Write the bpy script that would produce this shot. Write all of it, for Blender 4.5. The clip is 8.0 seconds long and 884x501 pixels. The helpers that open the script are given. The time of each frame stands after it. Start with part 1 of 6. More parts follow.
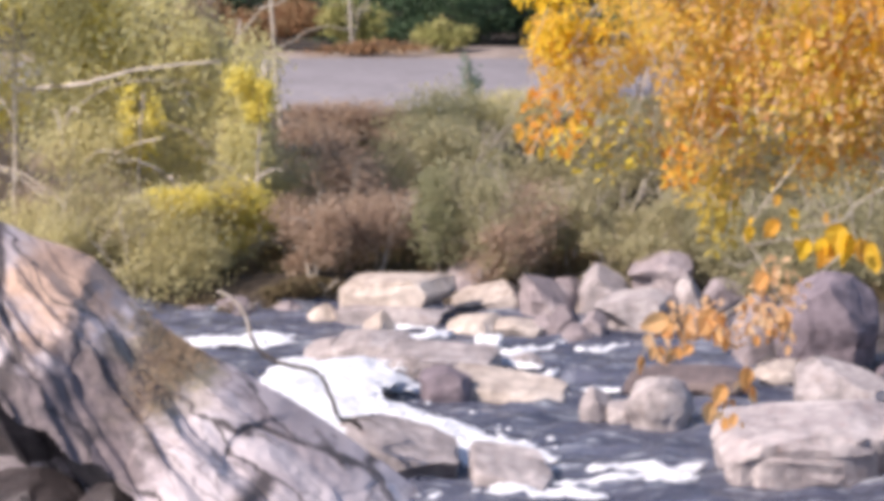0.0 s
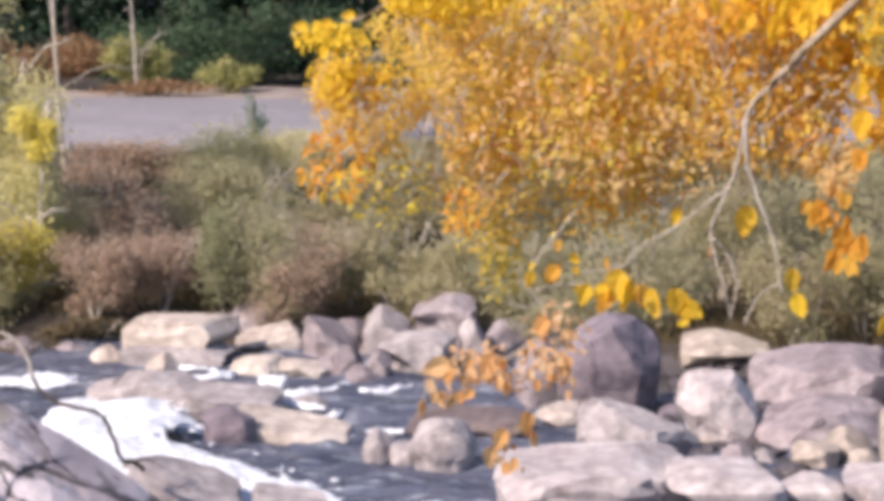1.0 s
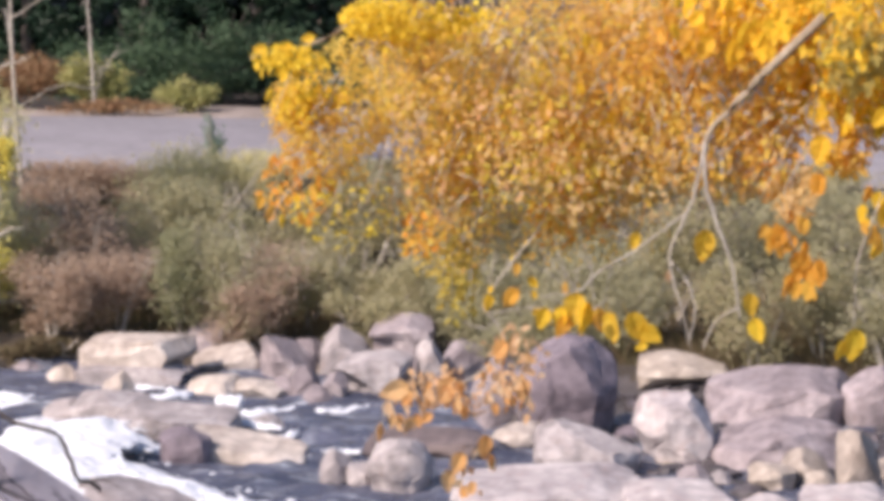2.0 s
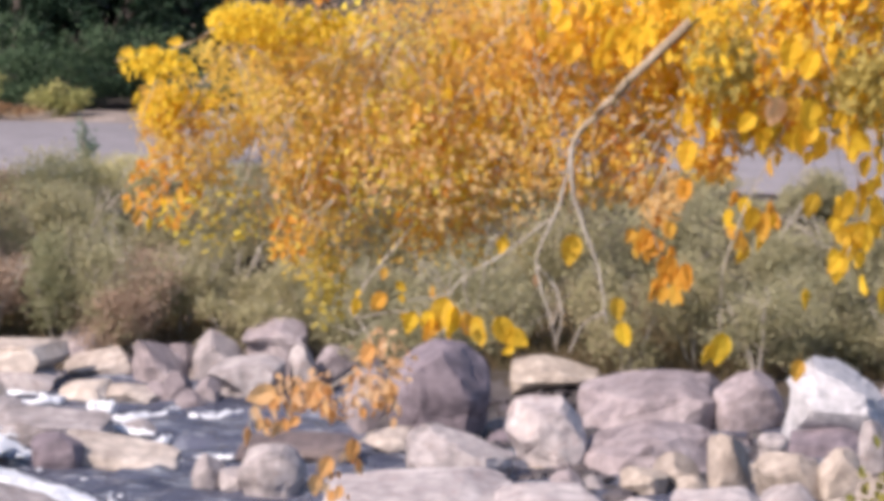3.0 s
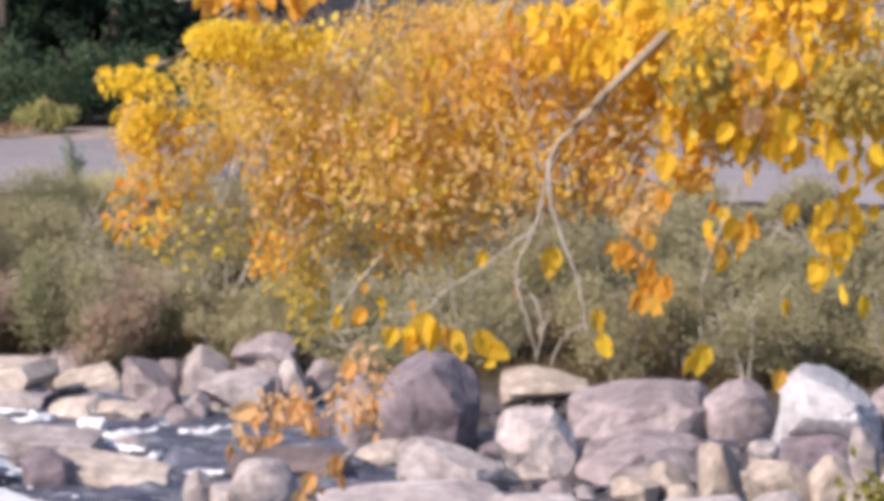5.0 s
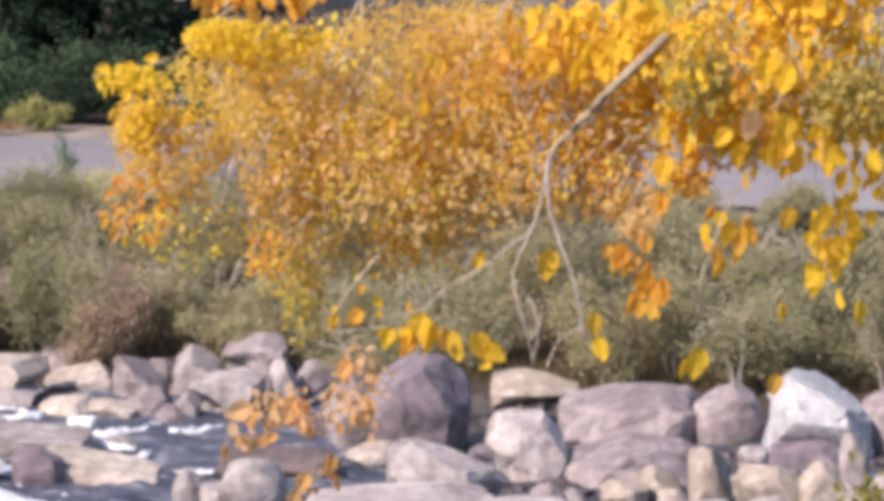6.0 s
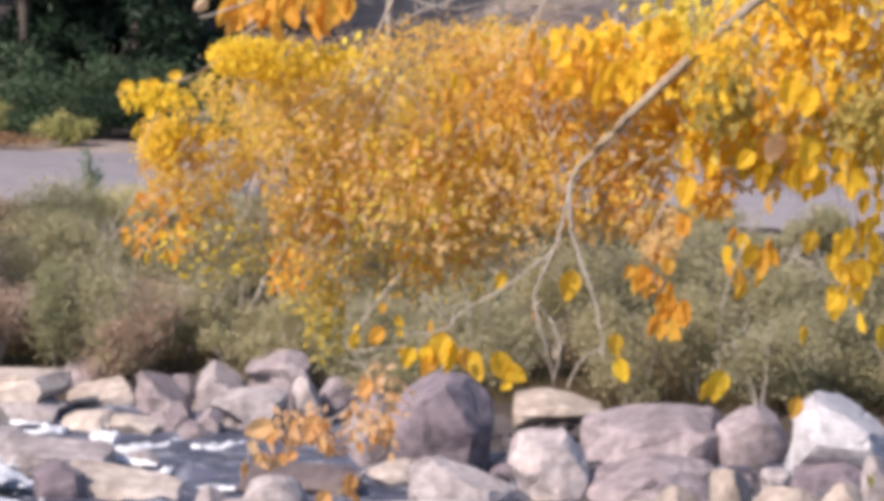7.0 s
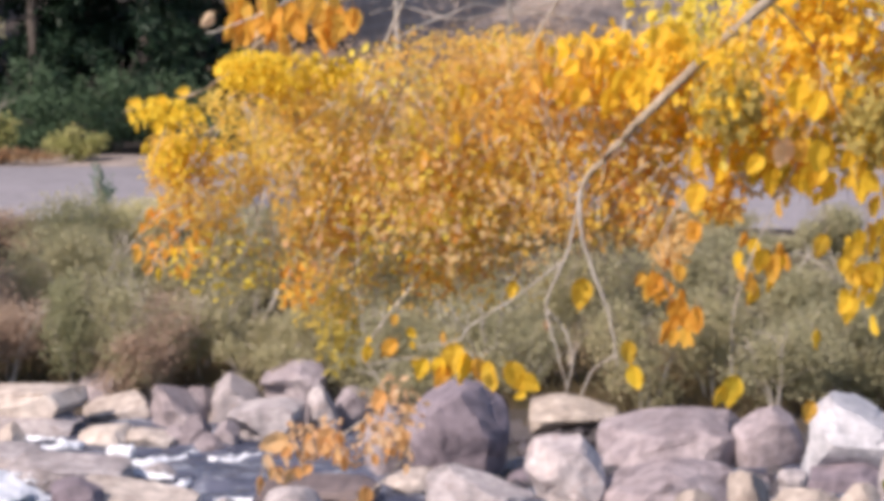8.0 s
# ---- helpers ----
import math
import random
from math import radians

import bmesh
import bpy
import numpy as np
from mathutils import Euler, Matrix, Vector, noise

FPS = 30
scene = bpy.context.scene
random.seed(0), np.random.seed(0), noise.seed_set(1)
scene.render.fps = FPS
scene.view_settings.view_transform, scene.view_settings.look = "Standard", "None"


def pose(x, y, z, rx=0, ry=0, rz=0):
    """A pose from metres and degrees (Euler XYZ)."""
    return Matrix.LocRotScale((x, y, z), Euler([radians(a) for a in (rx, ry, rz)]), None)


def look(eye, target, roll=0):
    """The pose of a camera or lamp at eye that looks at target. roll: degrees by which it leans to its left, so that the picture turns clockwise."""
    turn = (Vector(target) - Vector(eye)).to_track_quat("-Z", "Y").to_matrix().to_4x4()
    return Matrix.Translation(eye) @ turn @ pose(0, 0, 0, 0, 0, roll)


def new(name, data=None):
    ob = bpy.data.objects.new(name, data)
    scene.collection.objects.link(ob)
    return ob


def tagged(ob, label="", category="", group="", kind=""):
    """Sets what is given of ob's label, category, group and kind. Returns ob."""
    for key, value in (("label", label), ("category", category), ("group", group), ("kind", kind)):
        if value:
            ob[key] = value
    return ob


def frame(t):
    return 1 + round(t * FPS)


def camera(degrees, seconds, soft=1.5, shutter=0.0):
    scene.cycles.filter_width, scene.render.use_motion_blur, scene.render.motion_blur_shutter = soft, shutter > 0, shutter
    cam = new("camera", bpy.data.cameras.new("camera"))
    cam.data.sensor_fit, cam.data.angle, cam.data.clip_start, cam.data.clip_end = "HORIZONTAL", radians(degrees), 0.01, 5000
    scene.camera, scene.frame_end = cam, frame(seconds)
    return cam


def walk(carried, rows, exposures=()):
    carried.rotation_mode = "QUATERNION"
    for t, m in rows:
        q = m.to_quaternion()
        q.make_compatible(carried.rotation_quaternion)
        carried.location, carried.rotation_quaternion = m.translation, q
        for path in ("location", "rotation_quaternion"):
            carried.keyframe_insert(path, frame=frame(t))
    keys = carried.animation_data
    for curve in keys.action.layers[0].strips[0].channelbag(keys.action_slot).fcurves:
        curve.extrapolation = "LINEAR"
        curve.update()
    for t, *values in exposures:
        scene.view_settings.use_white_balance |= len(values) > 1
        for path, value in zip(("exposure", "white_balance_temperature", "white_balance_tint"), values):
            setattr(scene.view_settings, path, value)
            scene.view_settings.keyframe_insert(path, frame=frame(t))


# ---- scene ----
EYE = 8.5
cam = camera(15.0, 8.0, soft=5.6, shutter=0.3)


def eye_pose(dx, dz, yaw, pitch, roll):
    """Hand-held turn on the spot: yaw to the right, pitch up, roll clockwise."""
    return pose(dx, 0, EYE + dz, 90 + pitch, 0, -yaw) @ pose(0, 0, 0, 0, 0, roll)


ROWS = [
    (0.0, -0.035, -0.043, -6.779, -7.736, -1.035),
    (0.2, -0.034, -0.038, -6.248, -7.480, -0.771),
    (0.5, -0.032, -0.030, -4.847, -7.383, -0.385),
    (0.8, -0.028, -0.029, -3.498, -7.123, -0.392),
    (1.0, -0.025, -0.029, -3.067, -7.097, -0.384),
    (1.2, -0.029, -0.036, -2.675, -7.178, -0.278),
    (2.3, -0.030, -0.008, -2.013, -6.672, 0.119),
    (2.5, -0.020, -0.005, -1.078, -6.783, 0.252),
    (2.7, -0.014, -0.011, -0.343, -6.568, 0.319),
    (3.0, -0.006, -0.021, -0.179, -6.670, 0.245),
    (3.2, -0.004, -0.013, -0.211, -6.851, -0.050),
    (3.5, 0.000, 0.000, -0.000, -7.096, 0.000),
    (3.7, 0.000, 0.006, 0.004, -6.976, -0.190),
    (4.0, 0.001, 0.015, -0.020, -6.847, -0.210),
    (4.2, 0.009, 0.008, 0.041, -6.756, -0.150),
    (4.5, 0.021, -0.003, -0.202, -6.624, -0.320),
    (4.7, 0.024, -0.007, -0.139, -6.607, -0.337),
    (5.0, 0.028, -0.012, -0.009, -6.473, -0.528),
    (5.2, 0.020, -0.015, -0.061, -6.507, -0.736),
    (6.3, 0.007, -0.014, 0.189, -6.426, 0.254),
    (6.5, 0.013, -0.016, -0.008, -6.456, 0.063),
    (6.7, 0.014, -0.014, -0.186, -6.336, 0.226),
    (7.0, 0.016, -0.010, -0.272, -6.129, 0.568),
    (7.2, 0.020, -0.007, -0.257, -6.024, 0.132),
    (7.5, 0.026, -0.002, -0.339, -5.913, -0.147),
    (7.7, 0.025, 0.000, -0.648, -6.210, -0.514),
    (8.0, 0.023, 0.003, -0.498, -6.011, -0.572),
]
walk(cam, [(t, eye_pose(*r)) for t, *r in ROWS], [(0.0, 0.67, 6720, 19), (1.2, 0.64, 6720, 19), (2.5, 0.58, 6720, 19), (8.0, 0.57, 6720, 19)])

# ---- light ----
SUN_DIR = Vector((-0.60, -0.50, 0.64)).normalized()
world = bpy.data.worlds.new("sky")
scene.world = world
world.use_nodes = True
wn = world.node_tree
sky = wn.nodes.new("ShaderNodeTexSky")
sky.sky_type, sky.sun_disc = "NISHITA", False
sky.sun_elevation = math.asin(SUN_DIR.z)
sky.sun_rotation = math.atan2(SUN_DIR.x, SUN_DIR.y)
wn.nodes["Background"].inputs["Strength"].default_value = 0.135
wn.links.new(sky.outputs[0], wn.nodes["Background"].inputs["Color"])
sun_data = bpy.data.lights.new("sun", "SUN")
sun_data.energy, sun_data.angle, sun_data.color = 4.7, radians(1.5), (1.0, 0.92, 0.82)
sun = new("sun", sun_data)
sun.matrix_world = look(SUN_DIR * 60, (0, 0, 0))

# ---- materials ----


def shader(name):
    m = bpy.data.materials.new(name)
    m.use_nodes = True
    nt = m.node_tree
    return m, nt, nt.nodes["Principled BSDF"]


def node(nt, kind, **inputs):
    n = nt.nodes.new(kind)
    for k, v in inputs.items():
        n.inputs[k.replace("_", " ")].default_value = v
    return n


def ramp(nt, fac, stops):
    r = nt.nodes.new("ShaderNodeValToRGB")
    el = r.color_ramp.elements
    while len(el) < len(stops):
        el.new(0.5)
    for e, (p, c) in zip(el, stops):
        e.position, e.color = p, (*c, 1)
    nt.links.new(fac, r.inputs[0])
    return r.outputs[0]


def blend(nt, kind, fac, a, b):
    x = nt.nodes.new("ShaderNodeMix")
    x.data_type, x.blend_type = "RGBA", kind
    for sock, v in ((x.inputs[0], fac), (x.inputs[6], a), (x.inputs[7], b)):
        if isinstance(v, bpy.types.NodeSocket):
            nt.links.new(v, sock)
        elif isinstance(v, (int, float)):
            sock.default_value = v
        else:
            sock.default_value = (*v, 1)
    return x.outputs[2]


def noise_tex(nt, scale, detail=6.0, rough=0.6, stretch=(1, 1, 1), turn=(0, 0, 0), space="Object"):
    tc = nt.nodes.new("ShaderNodeTexCoord")
    mp = nt.nodes.new("ShaderNodeMapping")
    mp.inputs["Scale"].default_value = stretch
    rot = nt.nodes.new("ShaderNodeMapping")
    rot.inputs["Rotation"].default_value = turn
    nt.links.new(tc.outputs[space], rot.inputs[0])
    nt.links.new(rot.outputs[0], mp.inputs[0])
    n = node(nt, "ShaderNodeTexNoise", Scale=scale, Detail=detail, Roughness=rough)
    nt.links.new(mp.outputs[0], n.inputs["Vector"])
    return n.outputs["Fac"]


def bump(nt, bsdf, height, strength, distance):
    b = node(nt, "ShaderNodeBump", Strength=strength, Distance=distance)
    nt.links.new(height, b.inputs["Height"])
    nt.links.new(b.outputs[0], bsdf.inputs["Normal"])


def rock_material(name, low, mid, high, stain=(0.10, 0.09, 0.09), amount=0.5, stretch=(1, 1, 1), turn=(0, 0, 0), wet=0.75, moss=False):
    m, nt, b = shader(name)
    big = noise_tex(nt, 1.5, 4, 0.55, stretch, turn)
    fine = noise_tex(nt, 6, 8, 0.68, stretch, turn)
    spots = noise_tex(nt, 4.5, 6, 0.75, stretch, turn)
    col = ramp(nt, big, [(0.28, low), (0.5, mid), (0.72, high)])
    col = blend(nt, "OVERLAY", 0.38, col, ramp(nt, fine, [(0.32, (0.15, 0.15, 0.16)), (0.68, (0.85, 0.84, 0.83))]))
    mask = ramp(nt, spots, [(0.55 - 0.07 * moss, (0, 0, 0)), (0.68 - 0.06 * moss, (amount, amount, amount))])
    col = blend(nt, "MIX", mask, col, stain)
    if moss:
        patch = noise_tex(nt, 0.42, 5, 0.6)
        grow = noise_tex(nt, 3.0, 6, 0.7)
        col = blend(nt, "MIX", ramp(nt, patch, [(0.50, (0, 0, 0)), (0.60, (0.85, 0.85, 0.85))]), col, ramp(nt, grow, [(0.35, (0.13, 0.11, 0.05)), (0.65, (0.33, 0.24, 0.15))]))
    info = nt.nodes.new("ShaderNodeObjectInfo")
    tone = ramp(nt, info.outputs["Random"], [(0, (0.84, 0.82, 0.82)), (1, (1.1, 1.08, 1.06))])
    col = blend(nt, "MULTIPLY", 1.0, col, tone)
    nt.links.new(col, b.inputs["Base Color"])
    b.inputs["Roughness"].default_value = wet
    bump(nt, b, fine, 0.8, 0.07)
    return m


FAN = (-12.0, 38.0, 6.2)


def ledge_material():
    """Streaked stone whose cracks fan out, sheared to fit the camera's view, with a mossy patch, an iron-stained
    shoulder and shade painted on its foot.
    """
    m, nt, b = shader("ledge_stone")

    def calc(op, a, c=0.0):
        n = nt.nodes.new("ShaderNodeMath")
        n.operation = op
        for sock, v in ((n.inputs[0], a), (n.inputs[1], c)):
            if isinstance(v, bpy.types.NodeSocket):
                nt.links.new(v, sock)
            else:
                sock.default_value = v
        return n.outputs[0]

    tc = nt.nodes.new("ShaderNodeTexCoord")
    xyz = nt.nodes.new("ShaderNodeSeparateXYZ")
    nt.links.new(tc.outputs["Object"], xyz.inputs[0])
    # Sheared with depth so the cracks slope right from the camera's view.
    rear = calc("SUBTRACT", xyz.outputs[1], FAN[1])
    dx = calc("ADD", calc("SUBTRACT", xyz.outputs[0], FAN[0]), calc("MULTIPLY", rear, 0.21))
    dz = calc("SUBTRACT", calc("SUBTRACT", FAN[2], xyz.outputs[2]), calc("MULTIPLY", rear, 0.17))
    bent = calc("MULTIPLY", calc("SUBTRACT", noise_tex(nt, 0.9, 4, 0.55), 0.5), 1.3)
    ang = calc("ADD", calc("MULTIPLY", calc("ARCTAN2", dz, dx), 7.0), bent)
    r = calc("SQRT", calc("ADD", calc("MULTIPLY", dx, dx), calc("MULTIPLY", dz, dz)))
    fan = nt.nodes.new("ShaderNodeCombineXYZ")
    for k, v in enumerate((ang, 0.0, calc("MULTIPLY", r, 0.40))):
        if isinstance(v, bpy.types.NodeSocket):
            nt.links.new(v, fan.inputs[k])
    shards = nt.nodes.new("ShaderNodeCombineXYZ")
    nt.links.new(ang, shards.inputs[0])
    nt.links.new(calc("MULTIPLY", r, 0.22), shards.inputs[2])

    def along(scale, detail, rough):
        n = node(nt, "ShaderNodeTexNoise", Scale=scale, Detail=detail, Roughness=rough)
        nt.links.new(fan.outputs[0], n.inputs["Vector"])
        return n.outputs["Fac"]

    broad, fine = along(1.5, 5, 0.6), along(3.6, 8, 0.7)

    def split(scale):
        n = node(nt, "ShaderNodeTexVoronoi", Scale=scale)
        n.feature = "DISTANCE_TO_EDGE"
        nt.links.new(shards.outputs[0], n.inputs["Vector"])
        return n.outputs["Distance"]

    col = ramp(nt, broad, [(0.28, (0.24, 0.20, 0.21)), (0.45, (0.41, 0.36, 0.375)), (0.65, (0.58, 0.53, 0.545))])
    col = blend(nt, "OVERLAY", 0.30, col, ramp(nt, fine, [(0.32, (0.18, 0.17, 0.18)), (0.68, (0.82, 0.81, 0.81))]))

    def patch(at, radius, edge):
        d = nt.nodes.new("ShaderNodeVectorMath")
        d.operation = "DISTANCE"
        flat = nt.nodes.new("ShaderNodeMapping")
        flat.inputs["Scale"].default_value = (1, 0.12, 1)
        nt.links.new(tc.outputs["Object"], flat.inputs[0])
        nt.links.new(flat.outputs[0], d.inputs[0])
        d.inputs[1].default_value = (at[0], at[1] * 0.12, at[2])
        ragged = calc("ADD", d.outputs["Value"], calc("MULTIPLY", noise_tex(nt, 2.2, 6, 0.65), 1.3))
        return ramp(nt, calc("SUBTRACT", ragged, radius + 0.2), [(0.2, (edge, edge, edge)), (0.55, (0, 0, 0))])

    rust = ramp(nt, noise_tex(nt, 3.0, 6, 0.7), [(0.35, (0.30, 0.19, 0.13)), (0.65, (0.54, 0.37, 0.27))])
    col = blend(nt, "MIX", patch((-9.2, 37.5, 2.95), 0.85, 0.85), col, rust)
    moss = ramp(nt, noise_tex(nt, 3.5, 6, 0.7), [(0.35, (0.09, 0.08, 0.045)), (0.5, (0.17, 0.145, 0.085)), (0.65, (0.28, 0.24, 0.165))])
    col = blend(nt, "MIX", patch((-8.1, 37.3, 1.85), 0.75, 0.92), col, moss)
    # Shade at the ledge's lower left, painted as a dark ragged patch.
    foot_shade = ramp(nt, noise_tex(nt, 2.5, 6, 0.7), [(0.35, (0.05, 0.038, 0.042)), (0.65, (0.16, 0.125, 0.13))])
    col = blend(nt, "MIX", patch((-9.0, 36.8, 0.9), 1.25, 0.88), col, foot_shade)
    for scale, wide, deep in ((1.0, 0.030, 0.95), (2.6, 0.035, 0.5)):
        mask = ramp(nt, split(scale), [(wide * 0.3, (deep, deep, deep)), (wide, (0, 0, 0))])
        col = blend(nt, "MIX", mask, col, (0.05, 0.04, 0.042))
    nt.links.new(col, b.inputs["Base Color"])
    b.inputs["Roughness"].default_value = 0.7
    bump(nt, b, fine, 0.8, 0.08)
    return m


def leaf_material(name, stops, glow=0.62, rough=0.55, patchy=0.5):
    """Thin leaves; patchy: how far the colour goes by drifts through the crown rather than leaf by leaf."""
    m, nt, b = shader(name)
    geo = nt.nodes.new("ShaderNodeNewGeometry")
    info = nt.nodes.new("ShaderNodeObjectInfo")
    add = nt.nodes.new("ShaderNodeMath")
    add.operation = "ADD"
    nt.links.new(geo.outputs["Random Per Island"], add.inputs[0])
    nt.links.new(info.outputs["Random"], add.inputs[1])
    fr = nt.nodes.new("ShaderNodeMath")
    fr.operation = "FRACT"
    nt.links.new(add.outputs[0], fr.inputs[0])
    drift = noise_tex(nt, 2.6, 3, 0.6)
    even = nt.nodes.new("ShaderNodeMapRange")
    even.inputs["From Min"].default_value, even.inputs["From Max"].default_value = 0.3, 0.7
    nt.links.new(drift, even.inputs["Value"])
    lerp = nt.nodes.new("ShaderNodeMix")
    lerp.inputs[0].default_value = patchy
    nt.links.new(fr.outputs[0], lerp.inputs[2])
    nt.links.new(even.outputs[0], lerp.inputs[3])
    col = ramp(nt, lerp.outputs[0], stops)
    vein = noise_tex(nt, 26, 5, 0.7)
    col = blend(nt, "OVERLAY", 0.3, col, ramp(nt, vein, [(0.3, (0.36, 0.34, 0.31)), (0.7, (0.66, 0.66, 0.64))]))
    nt.links.new(col, b.inputs["Base Color"])
    b.inputs["Roughness"].default_value = rough
    b.inputs["Specular IOR Level"].default_value = 0.25
    tr = nt.nodes.new("ShaderNodeBsdfTranslucent")
    nt.links.new(col, tr.inputs["Color"])
    mix = nt.nodes.new("ShaderNodeMixShader")
    mix.inputs[0].default_value = glow
    nt.links.new(b.outputs[0], mix.inputs[1])
    nt.links.new(tr.outputs[0], mix.inputs[2])
    nt.links.new(mix.outputs[0], nt.nodes["Material Output"].inputs["Surface"])
    return m


def plain_material(name, low, high, scale, rough=0.85, relief=0.4, depth=0.03, stretch=(1, 1, 1)):
    m, nt, b = shader(name)
    a = noise_tex(nt, scale, 8, 0.65, stretch)
    c = noise_tex(nt, scale * 9, 5, 0.7, stretch)
    col = ramp(nt, a, [(0.3, low), (0.7, high)])
    col = blend(nt, "OVERLAY", 0.4, col, ramp(nt, c, [(0.3, (0.25, 0.25, 0.25)), (0.7, (0.75, 0.75, 0.75))]))
    nt.links.new(col, b.inputs["Base Color"])
    b.inputs["Roughness"].default_value = rough
    bump(nt, b, c, relief, depth)
    return m


PALE = rock_material("pale_stone", (0.185, 0.165, 0.168), (0.325, 0.295, 0.296), (0.50, 0.46, 0.458), (0.25, 0.17, 0.14), 0.5)
TAN = rock_material("tan_stone", (0.29, 0.245, 0.215), (0.45, 0.395, 0.35), (0.61, 0.55, 0.50), (0.2, 0.15, 0.12), 0.5)
BUFF = rock_material("buff_stone", (0.20, 0.165, 0.14), (0.36, 0.31, 0.265), (0.52, 0.455, 0.40), (0.2, 0.15, 0.12), 0.5)
LILAC = rock_material("lilac_grey_stone", (0.185, 0.155, 0.166), (0.305, 0.262, 0.274), (0.45, 0.395, 0.40), (0.16, 0.115, 0.105), 0.55)
GREY = rock_material("grey_stone", (0.13, 0.11, 0.125), (0.245, 0.21, 0.22), (0.40, 0.355, 0.355), (0.14, 0.105, 0.10), 0.55)
MAUVE = rock_material("mauve_stone", (0.125, 0.105, 0.125), (0.18, 0.15, 0.175), (0.27, 0.23, 0.255), (0.10, 0.085, 0.10), 0.5)
BROWN = rock_material("brown_stone", (0.10, 0.075, 0.07), (0.17, 0.13, 0.12), (0.26, 0.20, 0.18), (0.08, 0.06, 0.06), 0.5, wet=0.5)
WHITISH = rock_material("whitish_stone", (0.285, 0.252, 0.258), (0.430, 0.390, 0.390), (0.585, 0.540, 0.530), (0.414, 0.273, 0.235), 0.6)
WHITE = rock_material("white_stone", (0.34, 0.345, 0.37), (0.46, 0.46, 0.485), (0.58, 0.57, 0.59), (0.25, 0.26, 0.30), 0.7)
LEDGE = ledge_material()
# Near-black stone that paints shade: under the ledge and between the boulders.
SHADESTONE = rock_material("shade_dark_stone", (0.03, 0.026, 0.03), (0.06, 0.052, 0.056), (0.11, 0.095, 0.10), (0.02, 0.02, 0.02), 0.5, wet=0.35)
# Gravel darkened so its colour carries the shade between the boulders.
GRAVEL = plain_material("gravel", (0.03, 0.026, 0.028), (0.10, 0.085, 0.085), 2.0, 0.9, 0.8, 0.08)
DRYLEAVES = plain_material("dry_leaf_slope", (0.20, 0.155, 0.13), (0.36, 0.30, 0.265), 0.9, 0.95, 0.7, 0.1)
# Floor colour near black, painting the shade under the hillside trees.
LITTER = plain_material("forest_floor_shade", (0.0180, 0.0150, 0.0136), (0.0525, 0.0405, 0.0340), 0.8, 0.95, 0.7, 0.1)
# Soil darkened so its colour carries the shadow under the bank shrubs.
SOIL = plain_material("bank_soil_shade", (0.025, 0.019, 0.015), (0.070, 0.052, 0.034), 0.7, 0.95, 0.7, 0.08)
ASPHALT = plain_material("asphalt", (0.168, 0.155, 0.166), (0.240, 0.222, 0.238), 0.5, 0.9, 0.2, 0.01)
BARK = plain_material("pale_bark", (0.24, 0.20, 0.165), (0.54, 0.49, 0.43), 14, 0.85, 0.6, 0.01, (1, 1, 0.3))
DARKBARK = plain_material("dark_bark", (0.03, 0.025, 0.022), (0.10, 0.08, 0.068), 6, 0.9, 0.6, 0.02, (1, 1, 0.3))
TWIGBARK = plain_material("limb_bark", (0.18, 0.135, 0.09), (0.40, 0.32, 0.235), 14, 0.85, 0.6, 0.01, (1, 1, 0.3))

GOLD = leaf_material("gold_leaf", [(0, (0.546, 0.397, 0.184)), (0.2, (0.744, 0.471, 0.152)), (0.4, (0.843, 0.570, 0.138)), (0.6, (0.843, 0.645, 0.143)),
                                   (0.8, (0.707, 0.595, 0.202)), (1, (0.521, 0.446, 0.221))], 0.70, 0.75, 0.68)
DULLOLIVE = leaf_material("dull_olive_leaf", [(0, (0.34, 0.28, 0.09)), (0.5, (0.43, 0.35, 0.11)), (1, (0.53, 0.41, 0.12))], 0.55, 0.75)
OLIVEGOLD = leaf_material("olive_gold_leaf", [(0, (0.41, 0.34, 0.085)), (0.5, (0.55, 0.455, 0.11)), (1, (0.68, 0.51, 0.11))], 0.6, 0.7)
LEMONGOLD = leaf_material("lemon_gold_leaf", [(0, (0.560, 0.403, 0.048)), (0.4, (0.784, 0.560, 0.048)), (0.8, (0.829, 0.627, 0.080)), (1, (0.650, 0.403, 0.056))], 0.58, 0.7)
YELLOW = leaf_material("yellow_leaf", [(0, (0.744, 0.456, 0.056)), (0.5, (0.888, 0.588, 0.048)), (0.8, (0.816, 0.516, 0.056)), (1, (0.624, 0.432, 0.072))], 0.58, 0.65)
ORANGE = leaf_material("orange_leaf", [(0, (0.670, 0.259, 0.050)), (0.4, (0.799, 0.389, 0.060)), (0.75, (0.756, 0.454, 0.080)), (1, (0.486, 0.216, 0.080))])
TANLEAF = leaf_material("tan_leaf", [(0, (0.70, 0.48, 0.24)), (0.5, (0.82, 0.60, 0.28)), (1, (0.72, 0.58, 0.38))], 0.68, 0.75)
FADED = leaf_material("faded_orange_leaf", [(0, (0.60, 0.27, 0.09)), (0.5, (0.72, 0.38, 0.14)), (1, (0.68, 0.48, 0.27))], 0.5, 0.7)
PEACH = leaf_material("peach_leaf", [(0, (0.75, 0.42, 0.20)), (1, (0.80, 0.62, 0.42))])
OLIVE = leaf_material("olive_leaf", [(0, (0.262, 0.240, 0.112)), (0.4, (0.378, 0.351, 0.199)), (0.8, (0.478, 0.423, 0.281)), (1, (0.456, 0.356, 0.234))], 0.45)
SAGE = leaf_material("sage_leaf", [(0, (0.257, 0.251, 0.144)), (0.5, (0.387, 0.366, 0.226)), (1, (0.522, 0.469, 0.322))], 0.45)
